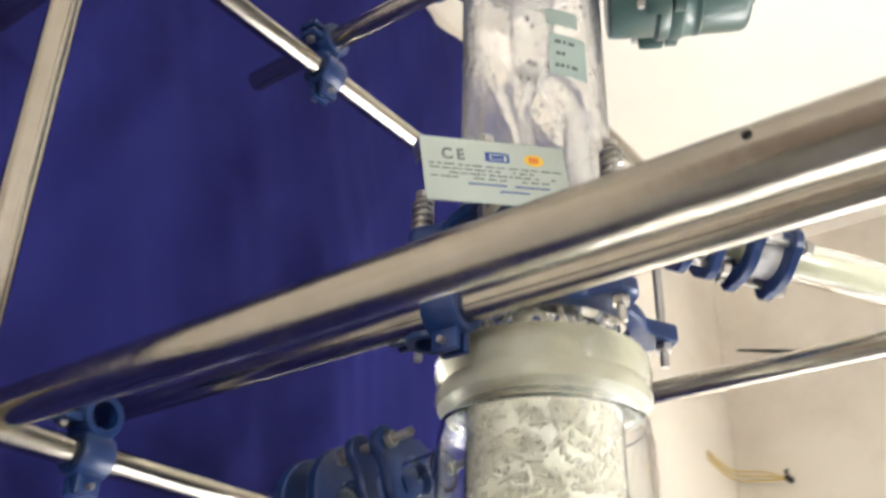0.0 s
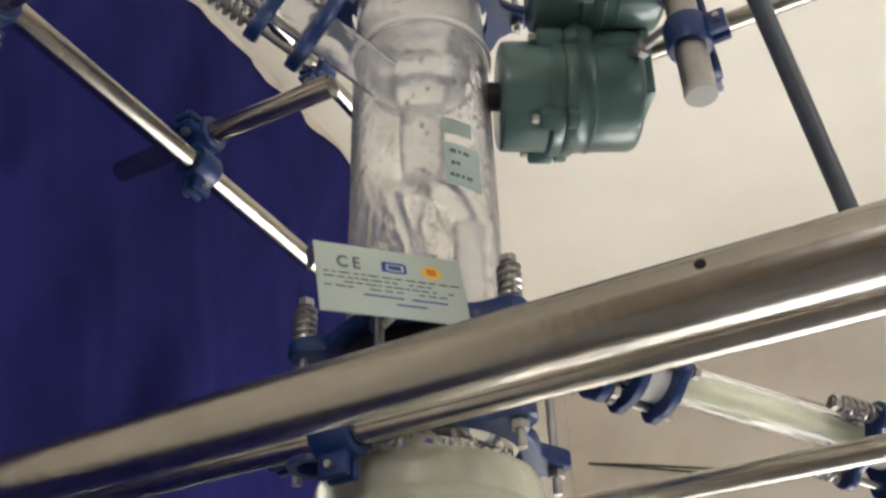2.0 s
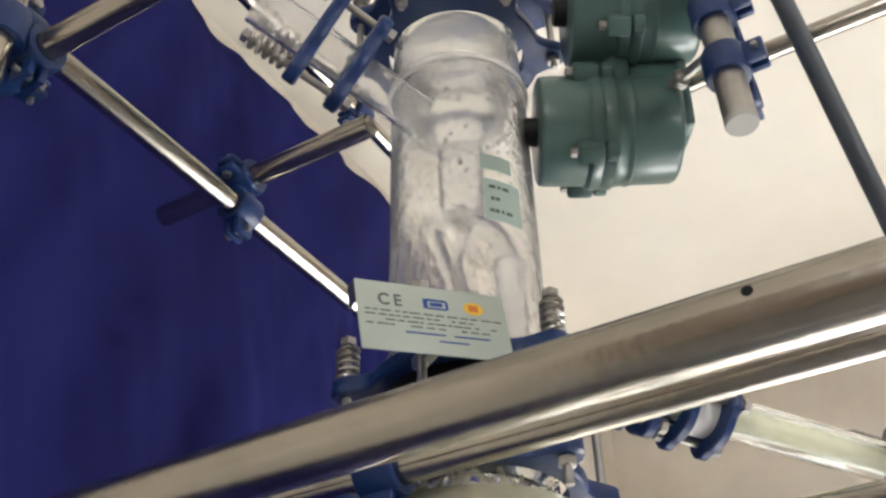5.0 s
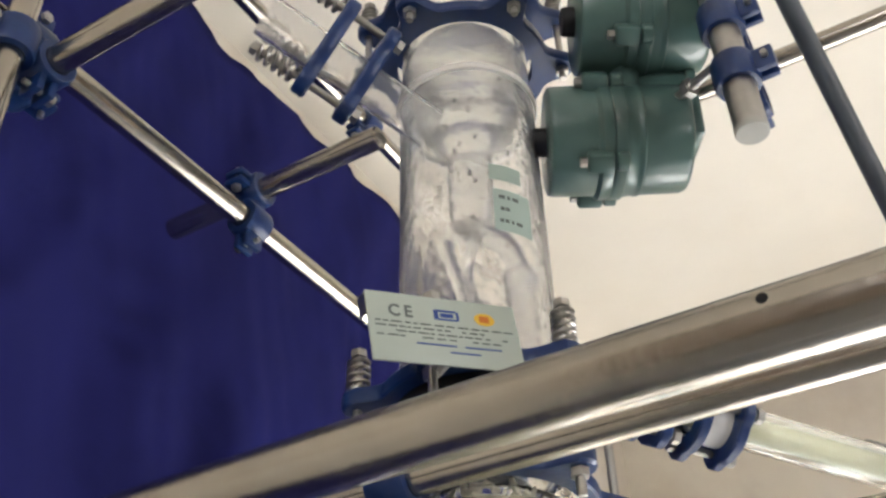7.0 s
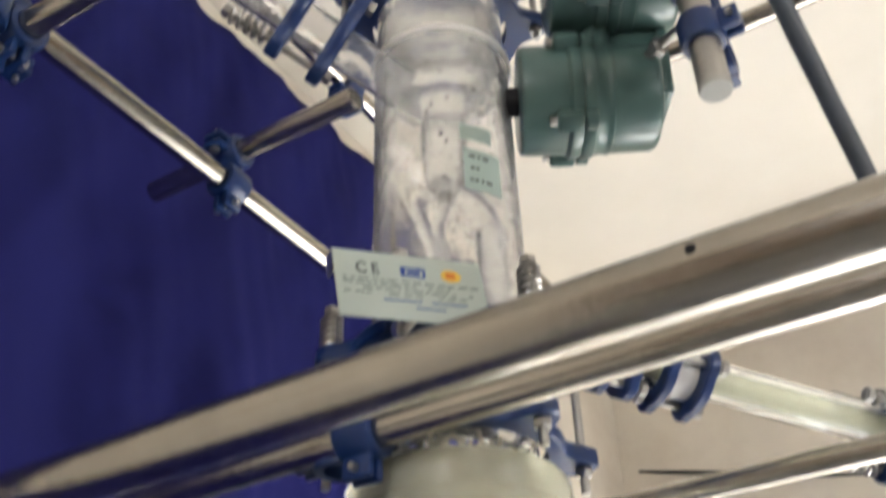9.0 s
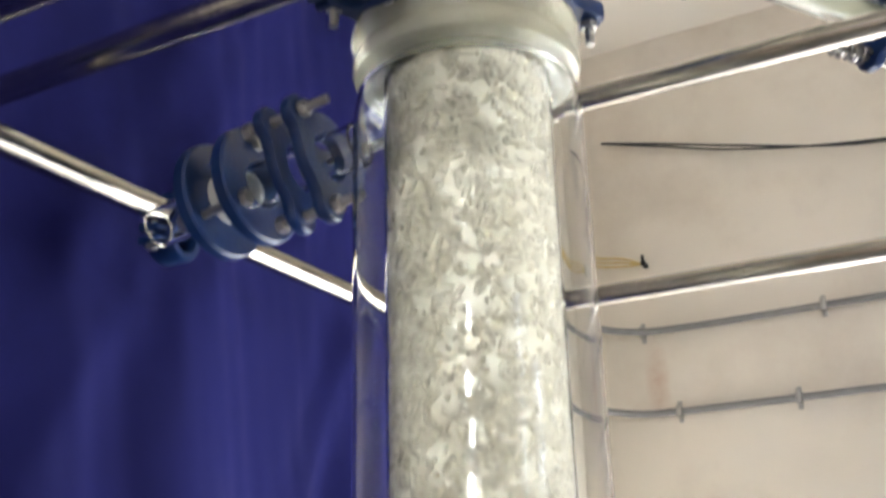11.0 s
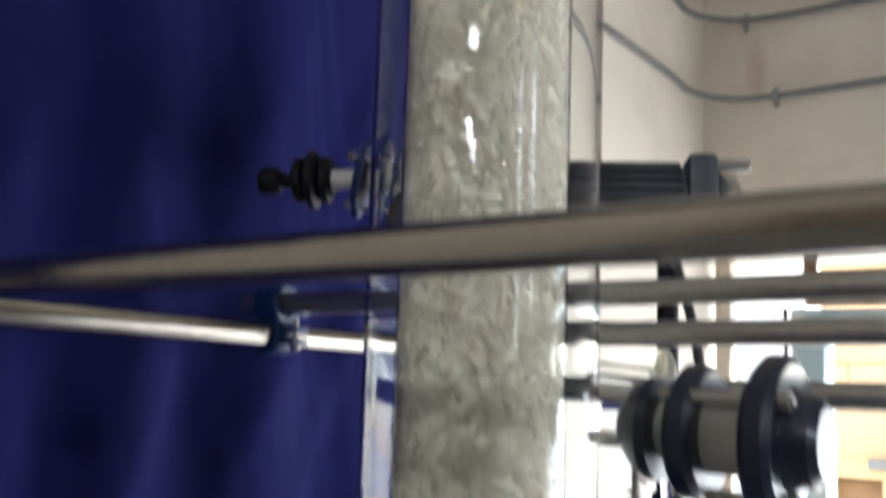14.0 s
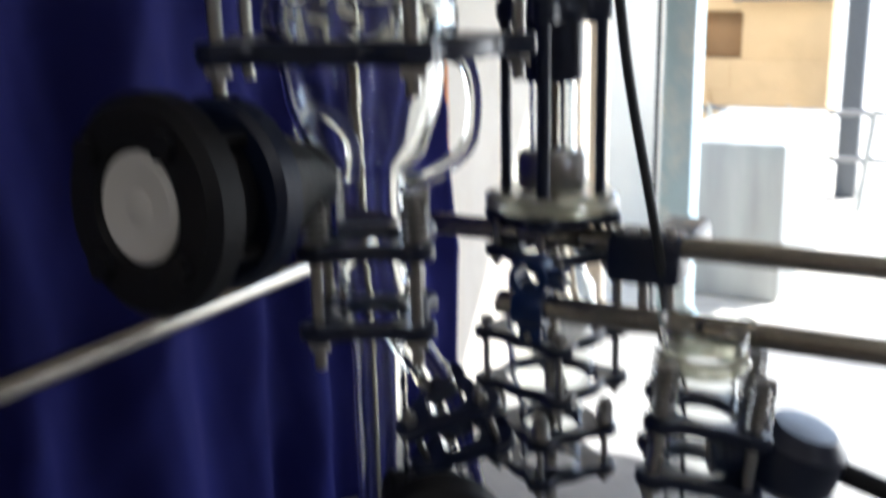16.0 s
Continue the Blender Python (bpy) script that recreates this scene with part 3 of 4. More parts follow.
def coupling(place, toward, gap, r_in, r_out, r_bolt, n, turn, label, paint=BLUE, thick=0.013, spring_up=0.045, tail=0.025, bolt_r=0.0042, spring_r=0.009, gasket=True, group="pipe couplings"):
    """Two backing flanges round a glass joint, pulled together by bolts with springs. place: the joint's middle."""
    toward = Vector(toward).normalized()
    m = frame_of(place, Vector(place) + toward)
    ob = thing("pipe_coupling", place, label, "pipe coupling", group)
    o, h = lobed(r_in, r_out, r_bolt, n, turn)
    for s in (-1, 1):
        bm = bm_()
        slab(bm, o, thick, m @ Matrix.Translation((0, 0, s * gap / 2)), h)
        part("flange", bm, paint, ob)
    if gasket and paint is BLUE:
        bm = bm_()
        lathe(bm, [(r_in * 0.86, -gap * 0.30), (r_in * 1.06, -gap * 0.34), (r_in * 1.06, gap * 0.34), (r_in * 0.86, gap * 0.30)], m, 40)
        part("gasket", bm, PTFE, ob, "white sealing ring")
    for k in range(n):
        a = turn + 6.28318531 * k / n
        c = m @ Matrix.Translation((r_bolt * math.cos(a), r_bolt * math.sin(a), 0))
        bm = bm_()
        rod(bm, c @ Vector((0, 0, -gap / 2 - tail)), c @ Vector((0, 0, gap / 2 + spring_up + 0.008)), bolt_r, 12)
        bolt = part("bolt", bm, STEEL_DULL, ob)
        for z in (-gap / 2 - thick / 2 - 0.008, gap / 2 + spring_up):
            bm = bm_()
            lathe(bm, [(0, 0), (bolt_r * 1.9, 0), (bolt_r * 1.9, 0.007), (0, 0.007)], c @ Matrix.Translation((0, 0, z)), 6, False)
            part("nut", bm, STEEL_DULL, bolt)
        if spring_up > 0.02:
            bm = bm_()
            coil(bm, c @ Matrix.Translation((0, 0, gap / 2 + thick / 2 + 0.002)), spring_r, 0.0022, spring_up - thick / 2 - 0.004, 5)
            part("spring", bm, SPRING, bolt)
    return ob


# ---- the glass column ----


def glass(ob):
    ob.visible_shadow = False
    return ob


W = 0.0045
# packed column with jacket and collars
packed = thing("packed_glass_column", (0, 0, 0.93), "jacketed glass column filled with pale glass rings", "glass column")
for z0, z1 in ((0.890, 0.915), (2.030, 2.066)):
    bm = bm_()
    lathe(bm, [(0.064, z0), (0.0715, z0), (0.074, z0 + 0.006), (0.074, z1 - 0.004), (0.0715, z1), (0.064, z1)], None, 56)
    glass(part("rim", bm, GLASS, packed, "clear ground glass rim"))
bm = bm_()
lathe(bm, [(0.0702, 0.915), (0.0716, 0.915), (0.0716, 2.030), (0.0702, 2.030)], None, 64)
glass(part("inner_tube", bm, JACKET, packed, "clear inner glass tube"))
RJ = 0.098
outer = [(0.0720, 1.055), (0.090, 1.060), (RJ - 0.003, 1.075), (RJ, 1.10), (RJ, 1.925), (RJ - 0.004, 1.948), (RJ - 0.014, 1.958), (0.0720, 1.960)]
inner = [(max(r - 0.0028, 0.0720), z + (0.004 if z < 1.3 else -0.004)) for r, z in reversed(outer)]
bm = bm_()
lathe(bm, outer + inner[1:-1], None, 72)
glass(part("jacket", bm, JACKET, packed, "clear glass jacket"))
for z0, z1, plain in ((1.960, 2.016, False), (1.028, 1.084, True)):
    bm = bm_()
    h = z1 - z0
    ridged = [(0.0720, z0), (0.088, z0), (0.0965, z0 + 0.05 * h), (0.0990, z0 + 0.16 * h), (0.0985, z0 + 0.28 * h), (0.0962, z0 + 0.36 * h), (0.0975, z0 + 0.44 * h), (0.1000, z0 + 0.60 * h), (0.0995, z0 + 0.80 * h), (0.096, z0 + 0.90 * h), (0.086, z1 - 0.002), (0.0720, z1)]
    smooth_ = [(0.0720, z0), (0.086, z0), (0.0955, z0 + 0.10 * h), (0.0985, z0 + 0.22 * h), (0.0985, z0 + 0.80 * h), (0.095, z0 + 0.92 * h), (0.086, z1), (0.0720, z1)]
    lathe(bm, smooth_ if plain else ridged, None, 64)
    part("collar", bm, MILKY, packed, "milky moulded collar")
bm = bm_()
lathe(bm, [(0, 0.996), (0.045, 0.992), (0.0620, 1.002), (0.0660, 1.03), (0.0662, 2.022), (0.052, 2.03), (0, 2.034)], None, 48, False)
part("bed_core", bm, CORE, packed)
# (the loose rings of the packing follow)
rng = np.random.default_rng(5)
verts, faces = [], []
SEG = 6
for k in range(10500):
    a, z = rng.uniform(0, 2 * math.pi), rng.uniform(0.985, 2.032)
    r = 0.0672 - abs(rng.normal(0, 0.0012))
    if k < 260:      # the loose foot of the bed
        z, r = 0.902 + 0.085 * rng.uniform(0, 1) ** 0.6, 0.066 * math.sqrt(rng.uniform(0.05, 1))
    ro, rin, L = rng.uniform(0.0018, 0.0035), 0.0, rng.uniform(0.010, 0.020)
    rin = ro - 0.0009
    q = Euler(rng.uniform(0, 6.28, 3).tolist()).to_matrix()
    c = Vector((r * math.cos(a), r * math.sin(a), z))
    base = len(verts)
    for rr, zz in ((ro, -L / 2), (ro, L / 2), (rin, L / 2), (rin, -L / 2)):
        for i in range(SEG):
            t = 6.28318531 * i / SEG
            p = q @ Vector((rr * math.cos(t), rr * math.sin(t), zz)) + c
            h = math.hypot(p.x, p.y)
            if h > 0.0695:
                p.x, p.y = p.x * 0.0695 / h, p.y * 0.0695 / h
            verts.append(p)
    for b in range(4):
        for i in range(SEG):
            faces.append((base + b * SEG + i, base + b * SEG + (i + 1) % SEG, base + (b + 1) % 4 * SEG + (i + 1) % SEG, base + (b + 1) % 4 * SEG + i))
me = bpy.data.meshes.new("ring_packing")
me.from_pydata(verts, [], faces)
me.materials.append(PACK)
smooth(me, 40)
rings = new("ring_packing", me)
rings.parent = packed
rings.matrix_parent_inverse = parent_world(packed).inverted()
glass(rings)
tagged(rings, "loose pale green glass rings", kind="stuff")

# upper head section with the wet inner coil
head = thing("reflux_head", (0, 0, 2.07), "fogged glass reflux head with condensate inside", "glass vessel")
ru = 0.077
bm = bm_()
lathe(bm, [(0.062, 2.070), (0.074, 2.070), (0.074, 2.09), (0.070, 2.11), (ru, 2.135), (ru, 2.500), (0.0790, 2.509), (0.0790, 2.517), (ru - 0.002, 2.526), (ru - 0.003, 2.628), (0.066, 2.628), (ru - 0.003 - W, 2.61), (ru - 0.003 - W, 2.525), (ru - W, 2.505), (ru - W, 2.14), (0.066, 2.115), (0.066, 2.09)], None, 64)
glass(part("shell", bm, WET, head, "wet fogged glass shell"))
bm = bm_()
lathe(bm, [(0.0765, 2.5085), (0.0805, 2.509), (0.0815, 2.513), (0.0805, 2.517), (0.0765, 2.5175)], None, 64)
part("bead", bm, PTFE, head, "bright white welded bead")
bm = bm_()
lathe(bm, [(0, 2.61), (0.060, 2.605), (0.067, 2.58), (0.067, 2.53), (0.062, 2.506), (0.045, 2.492), (0.029, 2.482), (0.0255, 2.465), (0.0245, 2.37), (0.020, 2.352), (0.010, 2.345), (0, 2.344)], None, 48, False)
part("condenser_insert", bm, FOG, head, "misted condenser insert with a rounded shoulder")
for k, (pts, r) in enumerate((
        ([(0.0, -0.004, 2.352), (0.006, -0.012, 2.335), (0.030, 0.002, 2.322), (0.040, 0.016, 2.300), (0.040, 0.020, 2.268)], 0.0115),
        ([(-0.006, -0.010, 2.350), (-0.022, -0.022, 2.322), (-0.010, -0.034, 2.285), (0.004, -0.034, 2.245), (0.010, -0.030, 2.18), (0.008, -0.028, 2.12)], 0.0085),
        ([(0.010, -0.020, 2.335), (0.018, -0.034, 2.30), (0.012, -0.040, 2.26), (0.022, -0.038, 2.20), (0.020, -0.036, 2.12)], 0.006))):
    bm = bm_()
    sweep(bm, curve_points(pts, 6), r, 14)
    part("drip_arm", bm, FOG, head, "curved misted glass drip arm")
bm = bm_()
lathe(bm, [(0.013, 2.285), (0.0185, 2.285), (0.0195, 2.280), (0.0180, 2.272), (0.0155, 2.262), (0.0150, 2.11), (0.012, 2.11), (0.0125, 2.262)], Matrix.Translation((0.040, 0.021, 0)), 28)
part("socket", bm, FOG, head, "milky ground glass socket")
bm = bm_()
rod(bm, (-0.045, -0.035, 2.11), (-0.045, -0.035, 2.315), 0.0022, 12)
part("thermowell", bm, STEEL, head, "thin steel probe")
rd = random.Random(8)
bm = bm_()
for k in range(520):
    a, z = rd.uniform(0, 6.283), 2.14 + 0.37 * rd.random() ** 0.8
    r = rd.uniform(0.0006, 0.0022)
    bmesh.ops.create_icosphere(bm, subdivisions=1, radius=r, matrix=Matrix.Translation((0.0725 * math.cos(a), 0.0725 * math.sin(a), z)) @ Matrix.Diagonal((1, 1, rd.uniform(1, 2.4), 1)))
drops = part("droplets", bm, GLASS, head, "clinging water droplets")
drops["kind"] = "stuff"
# branch to the near side
B0, B1 = Vector((-0.012, -0.060, 2.450)), Vector((-0.105, -0.235, 2.520))
bm = bm_()
pipe(bm, B0, B1, 0.023, 0.003, 28)
glass(part("branch", bm, WET, head, "clear glass side branch"))
ax_ = (B1 - B0).normalized()
coupling(B0 + ax_ * 0.115, ax_, 0.050, 0.027, 0.044, 0.052, 3, 0.5, "blue coupling with coil springs on a slanted glass branch", thick=0.0155, spring_up=0.055, tail=0.014, spring_r=0.0085, gasket=False)

coupling((0, 0, 2.630), (0, 0, 1), 0.075, 0.080, 0.100, 0.116, 6, 0.489, "blue bolted flange pair round the head of the glass column", thick=0.016, gasket=False)
coupling((0, 0, 2.089), (0, 0, 1), 0.096, 0.082, 0.098, 0.115, 6, -0.384, "blue flange pair with spring bolts joining the glass column", thick=0.016, spring_up=0.048, tail=0.032, spring_r=0.0095, gasket=False)
# black ring added for the dark shade under and inside the flange
shade_ring = thing("flange_shade", (0, 0, 2.10), "added black ring for the shadowed inside of the column flange", "seal")
bm = bm_()
lathe(bm, [(0.0785, 2.116), (0.0815, 2.116), (0.0815, 2.144), (0.0785, 2.144)], None, 56)
part("ring", bm, BLACK, shade_ring)
top = thing("upper_glass_section", (0, 0, 2.62), "clear glass section above the reflux head", "glass vessel")
bm = bm_()
lathe(bm, [(0.066, 2.62), (0.074, 2.62), (0.076, 2.66), (0.078, 3.1), (0.073, 3.1), (0.071, 2.66)], None, 48)
glass(part("shell", bm, GLASS, top))
coupling((0, 0, 0.928), (0, 0, 1), 0.092, 0.074, 0.106, 0.120, 5, 2.418, "dark blue flange pair with spring bolts under the packed column", NAVY, 0.016, 0.05, 0.028, 0.0052, 0.0105, gasket=False)

# ---- nameplate and sticker ----


def bars(parent, origin, right, up, rows, mat, off):
    """Unreadable print as short flat bars: rows of (u, v, width, height)."""
    right, up = Vector(right).normalized(), Vector(up).normalized()
    n = right.cross(up)
    rot = Matrix((right, up, n)).transposed().to_4x4()
    for u, v, w, h in rows:
        bm = bm_()
        block(bm, (w, h, 0.0004), Matrix.Translation(Vector(origin) + right * u + up * v + n * off) @ rot)
        part("print_bar", bm, mat, parent)


def letters(parent, body, origin, right, up, size, mat, off):
    right, up = Vector(right).normalized(), Vector(up).normalized()
    n = right.cross(up)
    cu = bpy.data.curves.new("writing", "FONT")
    cu.body, cu.size, cu.extrude = body, size, 0.0002
    cu.offset = 0.00035
    cu.materials.append(mat)
    ob = new("writing", cu)
    ob.matrix_basis = Matrix.Translation(Vector(origin) + n * off) @ Matrix((right, up, n)).transposed().to_4x4()
    dg = bpy.context.evaluated_depsgraph_get()
    me = bpy.data.meshes.new_from_object(ob.evaluated_get(dg))
    m = ob.matrix_basis.copy()
    bpy.data.objects.remove(ob)
    me.transform(m)
    out = new("writing", me)
    out.parent = parent
    out.matrix_parent_inverse = parent_world(parent).inverted()
    return out


P_TL, P_TR = Vector((0.003, -0.197, 2.154)), Vector((0.077, -0.082, 2.174))
pr, pu = (P_TR - P_TL).normalized(), Vector((0, 0, 1))
pu = (pu - pr * pu.dot(pr)).normalized()
pn = pr.cross(pu)
PWID, PHEI = (P_TR - P_TL).length, 0.063
name_plate = thing("nameplate", P_TL, "pale green metal nameplate with printed text, bolted to the column flange", "nameplate")
rot = Matrix((pr, pu, pn)).transposed().to_4x4()
bm = bm_()
block(bm, (PWID, PHEI, 0.002), Matrix.Translation(P_TL + pr * PWID / 2 - pu * PHEI / 2) @ rot, 0.0006)
part("plate", bm, PLATE, name_plate)
bm = bm_()
block(bm, (0.0015, PHEI * 0.30, 0.014), Matrix.Translation(P_TL + pr * 0.001 - pu * PHEI * 0.16 - pn * 0.0078) @ rot, 0.0004)
part("folded_edge", bm, STEEL_DULL, name_plate)
bm = bm_()
block(bm, (0.012, 0.012, 0.05), Matrix.Translation(P_TL + pr * 0.075 - pu * 0.045 - pn * 0.026) @ rot, 0.002)
part("bracket", bm, STEEL_DULL, name_plate, "small bent steel bracket")
letters(name_plate, "C", P_TL + pr * 0.0185 - pu * 0.0215, pr, pu, 0.0150, INK, 0.0011)
letters(name_plate, "E", P_TL + pr * 0.0325 - pu * 0.0215, pr, pu, 0.0150, INK, 0.0011)
ORG = P_TL
bars(name_plate, ORG, pr, pu, [(0.0615, -0.0165, 0.004, 0.009), (0.0715, -0.0125, 0.018, 0.0018), (0.0715, -0.0165, 0.012, 0.0036), (0.0715, -0.0205, 0.018, 0.0015), (0.0815, -0.0165, 0.0022, 0.008)], INK_BLUE, 0.0012)
bm = bm_()
lathe(bm, [(0, 0), (0.0098, 0), (0.0098, 0.0004), (0, 0.0004)], Matrix.Translation(ORG + pr * 0.107 - pu * 0.0165 + pn * 0.001) @ rot @ Matrix.Diagonal((1, 0.62, 1, 1)), 24, False)
part("emblem", bm, YELLOW, name_plate, "yellow oval emblem")
bars(name_plate, ORG, pr, pu, [(0.1065, -0.0165, 0.009, 0.006)], ORANGE, 0.0016)
rng2 = random.Random(4)
rows_ = []
for k, v in enumerate((-0.0270, -0.0312, -0.0354, -0.0396)):
    u = 0.006
    while u < PWID - 0.012:
        w = rng2.uniform(0.003, 0.010)
        w = min(w, PWID - 0.006 - u)
        if rng2.random() < 0.84:
            rows_.append((u + w / 2, v, w, 0.0012))
        u += w + rng2.uniform(0.0015, 0.004)
bars(name_plate, ORG, pr, pu, rows_, INK, 0.0012)
bars(name_plate, ORG, pr, pu, [(0.058, -0.0450, 0.036, 0.0013), (0.101, -0.0450, 0.034, 0.0013), (0.083, -0.0510, 0.028, 0.0013)], INK_BLUE, 0.0012)

sticker = thing("sticker", (0.06, -0.045, 2.29), "pale green paper sticker with handwriting on the glass", "sticker")


def patch(a0, a1, z0, z1, r, n=8):
    bm = bm_()
    g = [[bm.verts.new((rr * math.cos(a), rr * math.sin(a), z)) for rr in (r, r + 0.0004) for z in (z0, z1)] for a in np.linspace(a0, a1, n + 1)]
    for p, q in zip(g, g[1:]):
        for i, j in ((0, 1), (1, 3), (3, 2), (2, 0)):
            bm.faces.new((p[i], p[j], q[j], q[i]))
    bm.faces.new((g[0][0], g[0][1], g[0][3], g[0][2]))
    bm.faces.new((g[-1][2], g[-1][3], g[-1][1], g[-1][0]))
    return bm


SA = radians(-62 + 16)
part("paper", patch(SA, SA + radians(31), 2.288, 2.340, 0.0776), STICKER, sticker)
for z, spans in ((2.330, ((4, 9), (11, 13), (15, 20))), (2.315, ((5, 8), (9, 12))), (2.300, ((4, 7), (8, 11), (13, 15), (17, 22)))):
    for a, b in spans:
        part("pen_stroke", patch(SA + radians(a), SA + radians(b), z - 0.002, z + 0.002, 0.0781, 3), INK, sticker)
part("paper", patch(SA + radians(-2), SA + radians(24), 2.352, 2.372, 0.0776), STICKER, sticker)

# ---- green switch boxes ----
BX = Vector((0.862, 0.507, 0.0)).normalized()


def switch_box(c, rad, length, label):
    """A cast flameproof housing: body, lid with rim, lugs with bolts and a gland."""
    c = Vector(c)
    a, b = c - BX * length / 2, c + BX * length / 2
    m = frame_of(a, b)
    ob = thing("switch_box", c, label, "switch box", "green switch boxes")
    L = length
    bm = bm_()
    lathe(bm, [(0, L * 0.44), (rad * 1.03, L * 0.44), (rad * 1.05, L * 0.455), (rad * 1.05, L * 0.52), (rad * 1.0, L * 0.545), (rad * 0.985, L * 0.60), (rad * 0.985, L * 0.62), (rad * 1.0, L * 0.63), (rad * 1.0, L * 0.65), (rad * 0.975, L * 0.66), (rad * 0.96, L * 0.955), (rad * 0.92, L * 0.99), (rad * 0.88, L), (0, L)], m, 56, False)
    part("body", bm, GREEN, ob)
    bm = bm_()
    lathe(bm, [(0, 0), (rad * 0.90, 0), (rad * 0.955, L * 0.012), (rad * 0.975, L * 0.04), (rad * 0.985, L * 0.33), (rad * 1.05, L * 0.36), (rad * 1.05, L * 0.425), (rad * 1.03, L * 0.437), (0, L * 0.437)], m, 56, False)
    lid = part("lid", bm, GREEN, ob)
    bm = bm_()
    lathe(bm, [(0, -0.014), (rad * 0.24, -0.014), (rad * 0.26, -0.010), (rad * 0.26, 0.001), (0, 0.001)], m, 28, False)
    part("gland", bm, BLACK, lid, "black cable gland")
    for k in range(4):
        t = radians(62 + 90 * k)
        d = m.to_3x3() @ Vector((math.cos(t), math.sin(t), 0))
        p = a + d * rad * 1.07
        bm = bm_()
        block(bm, (L * 0.19, rad * 0.34, rad * 0.34), Matrix.Translation(p + BX * L * 0.335) @ Matrix((BX, d, BX.cross(d))).transposed().to_4x4(), rad * 0.07)
        rod(bm, p + BX * L * 0.44, p + BX * L * 0.53, rad * 0.17, 16)
        lug = part("lug", bm, GREEN, ob)
        bm = bm_()
        rod(bm, p + BX * L * 0.19, p + BX * L * 0.25, rad * 0.09, 6)
        part("bolt", bm, STEEL_DULL, lug)
    return ob


lower_box = switch_box((0.149, 0.059, 2.447), 0.0615, 0.150, "green cast metal switch box with bolted lid beside glass head")
upper_box = switch_box((0.210, 0.0175, 2.566), 0.0635, 0.140, "green cast metal switch box mounted over another one")
neck = thing("box_bracket", (0.235, 0.06, 2.45), "green cast bracket plate carrying two switch boxes", "bracket")
bm = bm_()
rotb = Matrix((BX, Vector((0, 0, 1)), BX.cross(Vector((0, 0, 1))))).transposed().to_4x4()
mb = frame_of((0.20, 0.060, 2.505), (0.20 + BX.x, 0.060 + BX.y, 2.505))
block(bm, (0.012, 0.165, 0.070), Matrix.Translation((0.228, 0.092, 2.512)) @ rotb @ Matrix.Rotation(0.16, 4, "X"), 0.004)
block(bm, (0.115, 0.085, 0.055), Matrix.Translation((0.182, 0.062, 2.508)) @ rotb, 0.006)
rod(bm, (0.178, 0.030, 2.478), (0.188, 0.026, 2.53), 0.015, 18)
part("plate", bm, GREEN, neck)
for z in (2.455, 2.535):
    bm = bm_()
    rod(bm, Vector((0.225, 0.045, z)), Vector((0.292, 0.006, z - 0.01)), 0.0055, 10)
    lathe(bm, [(0, 0.02), (0.011, 0.02), (0.011, 0.028), (0, 0.028)], frame_of((0.225, 0.045, z), (0.292, 0.006, z - 0.01)), 6, False)
    part("stud", bm, STEEL_DULL, neck)

# ---- more clamps and tubes round the column ----
clamp((-0.010, -0.129, 2.017), X, (-0.045, -0.112, 2.017), Z, -Z, -X)
hung = thing("hanging_conduit", (0.36, 0.24, 2.5), "dark grey plastic conduit slanting down from the ceiling", "conduit")
bm = bm_()
C0, C1 = Vector((0.358, 0.147, 2.649)), Vector((0.384, 0.345, 2.442))
dc = C1 - C0
rod(bm, C0 - dc * 2.27, C1 + dc * 0.5, 0.0122, 18)
part("tube", bm, MOTOR, hung)
bm = bm_()
rod(bm, C0 - dc * 0.9, C0 - dc * 0.72, 0.0142, 18)
part("coupler", bm, MOTOR, hung)

# right hand glass pipe with couplings
G0, G1 = Vector((0.060, 0.058, 2.178)), Vector((0.345, 0.395, 2.118))
gd = (G1 - G0).normalized()
gpipe = thing("glass_side_pipe", G0, "clear glass side pipe sloping away from the column", "glass pipe")
bm = bm_()
pipe(bm, G0, G1, 0.0215, 0.003, 30)
glass(part("tube", bm, GLASS, gpipe))
bm = bm_()
pipe(bm, G0 + gd * 0.10, G1, 0.0135, 0.002, 24)
glass(part("inner_tube", bm, MILKY, gpipe, "narrow inner tube"))
coupling(G0 + gd * 0.085, gd, 0.030, 0.026, 0.042, 0.034, 3, 0.4, "blue coupling on the glass side pipe", thick=0.011, spring_up=0.012, tail=0.012)
coupling(G0 + gd * 0.155, gd, 0.040, 0.026, 0.042, 0.034, 3, 1.2, "blue coupling on the glass side pipe", thick=0.011, spring_up=0.012, tail=0.012)
coupling(G1 - gd * 0.01, -gd, 0.050, 0.025, 0.040, 0.044, 3, 0.1, "blue coupling with coil springs ending the glass side pipe", thick=0.011, spring_up=0.055, tail=0.02)

# jacket outlet at the left
L0, L1 = Vector((-0.070, -0.025, 1.921)), Vector((-0.325, -0.020, 1.888))
ld = (L1 - L0).normalized()
outlet = thing("jacket_outlet", L0, "short glass outlet of the column jacket", "glass pipe")
bm = bm_()
pipe(bm, L0 + ld * 0.024, L1, 0.020, 0.003, 28)
glass(part("tube", bm, GLASS, outlet))
coupling(L0 + ld * 0.075, ld, 0.030, 0.024, 0.042, 0.050, 3, 0.6, "blue coupling with steel bolts at the jacket outlet", thick=0.011, spring_up=0.016, tail=0.035, gasket=False)
coupling(L0 + ld * 0.160, ld, 0.044, 0.023, 0.056, 0.040, 3, 1.4, "round blue flanges at the end of the jacket outlet", thick=0.014, spring_up=0.012, tail=0.012)

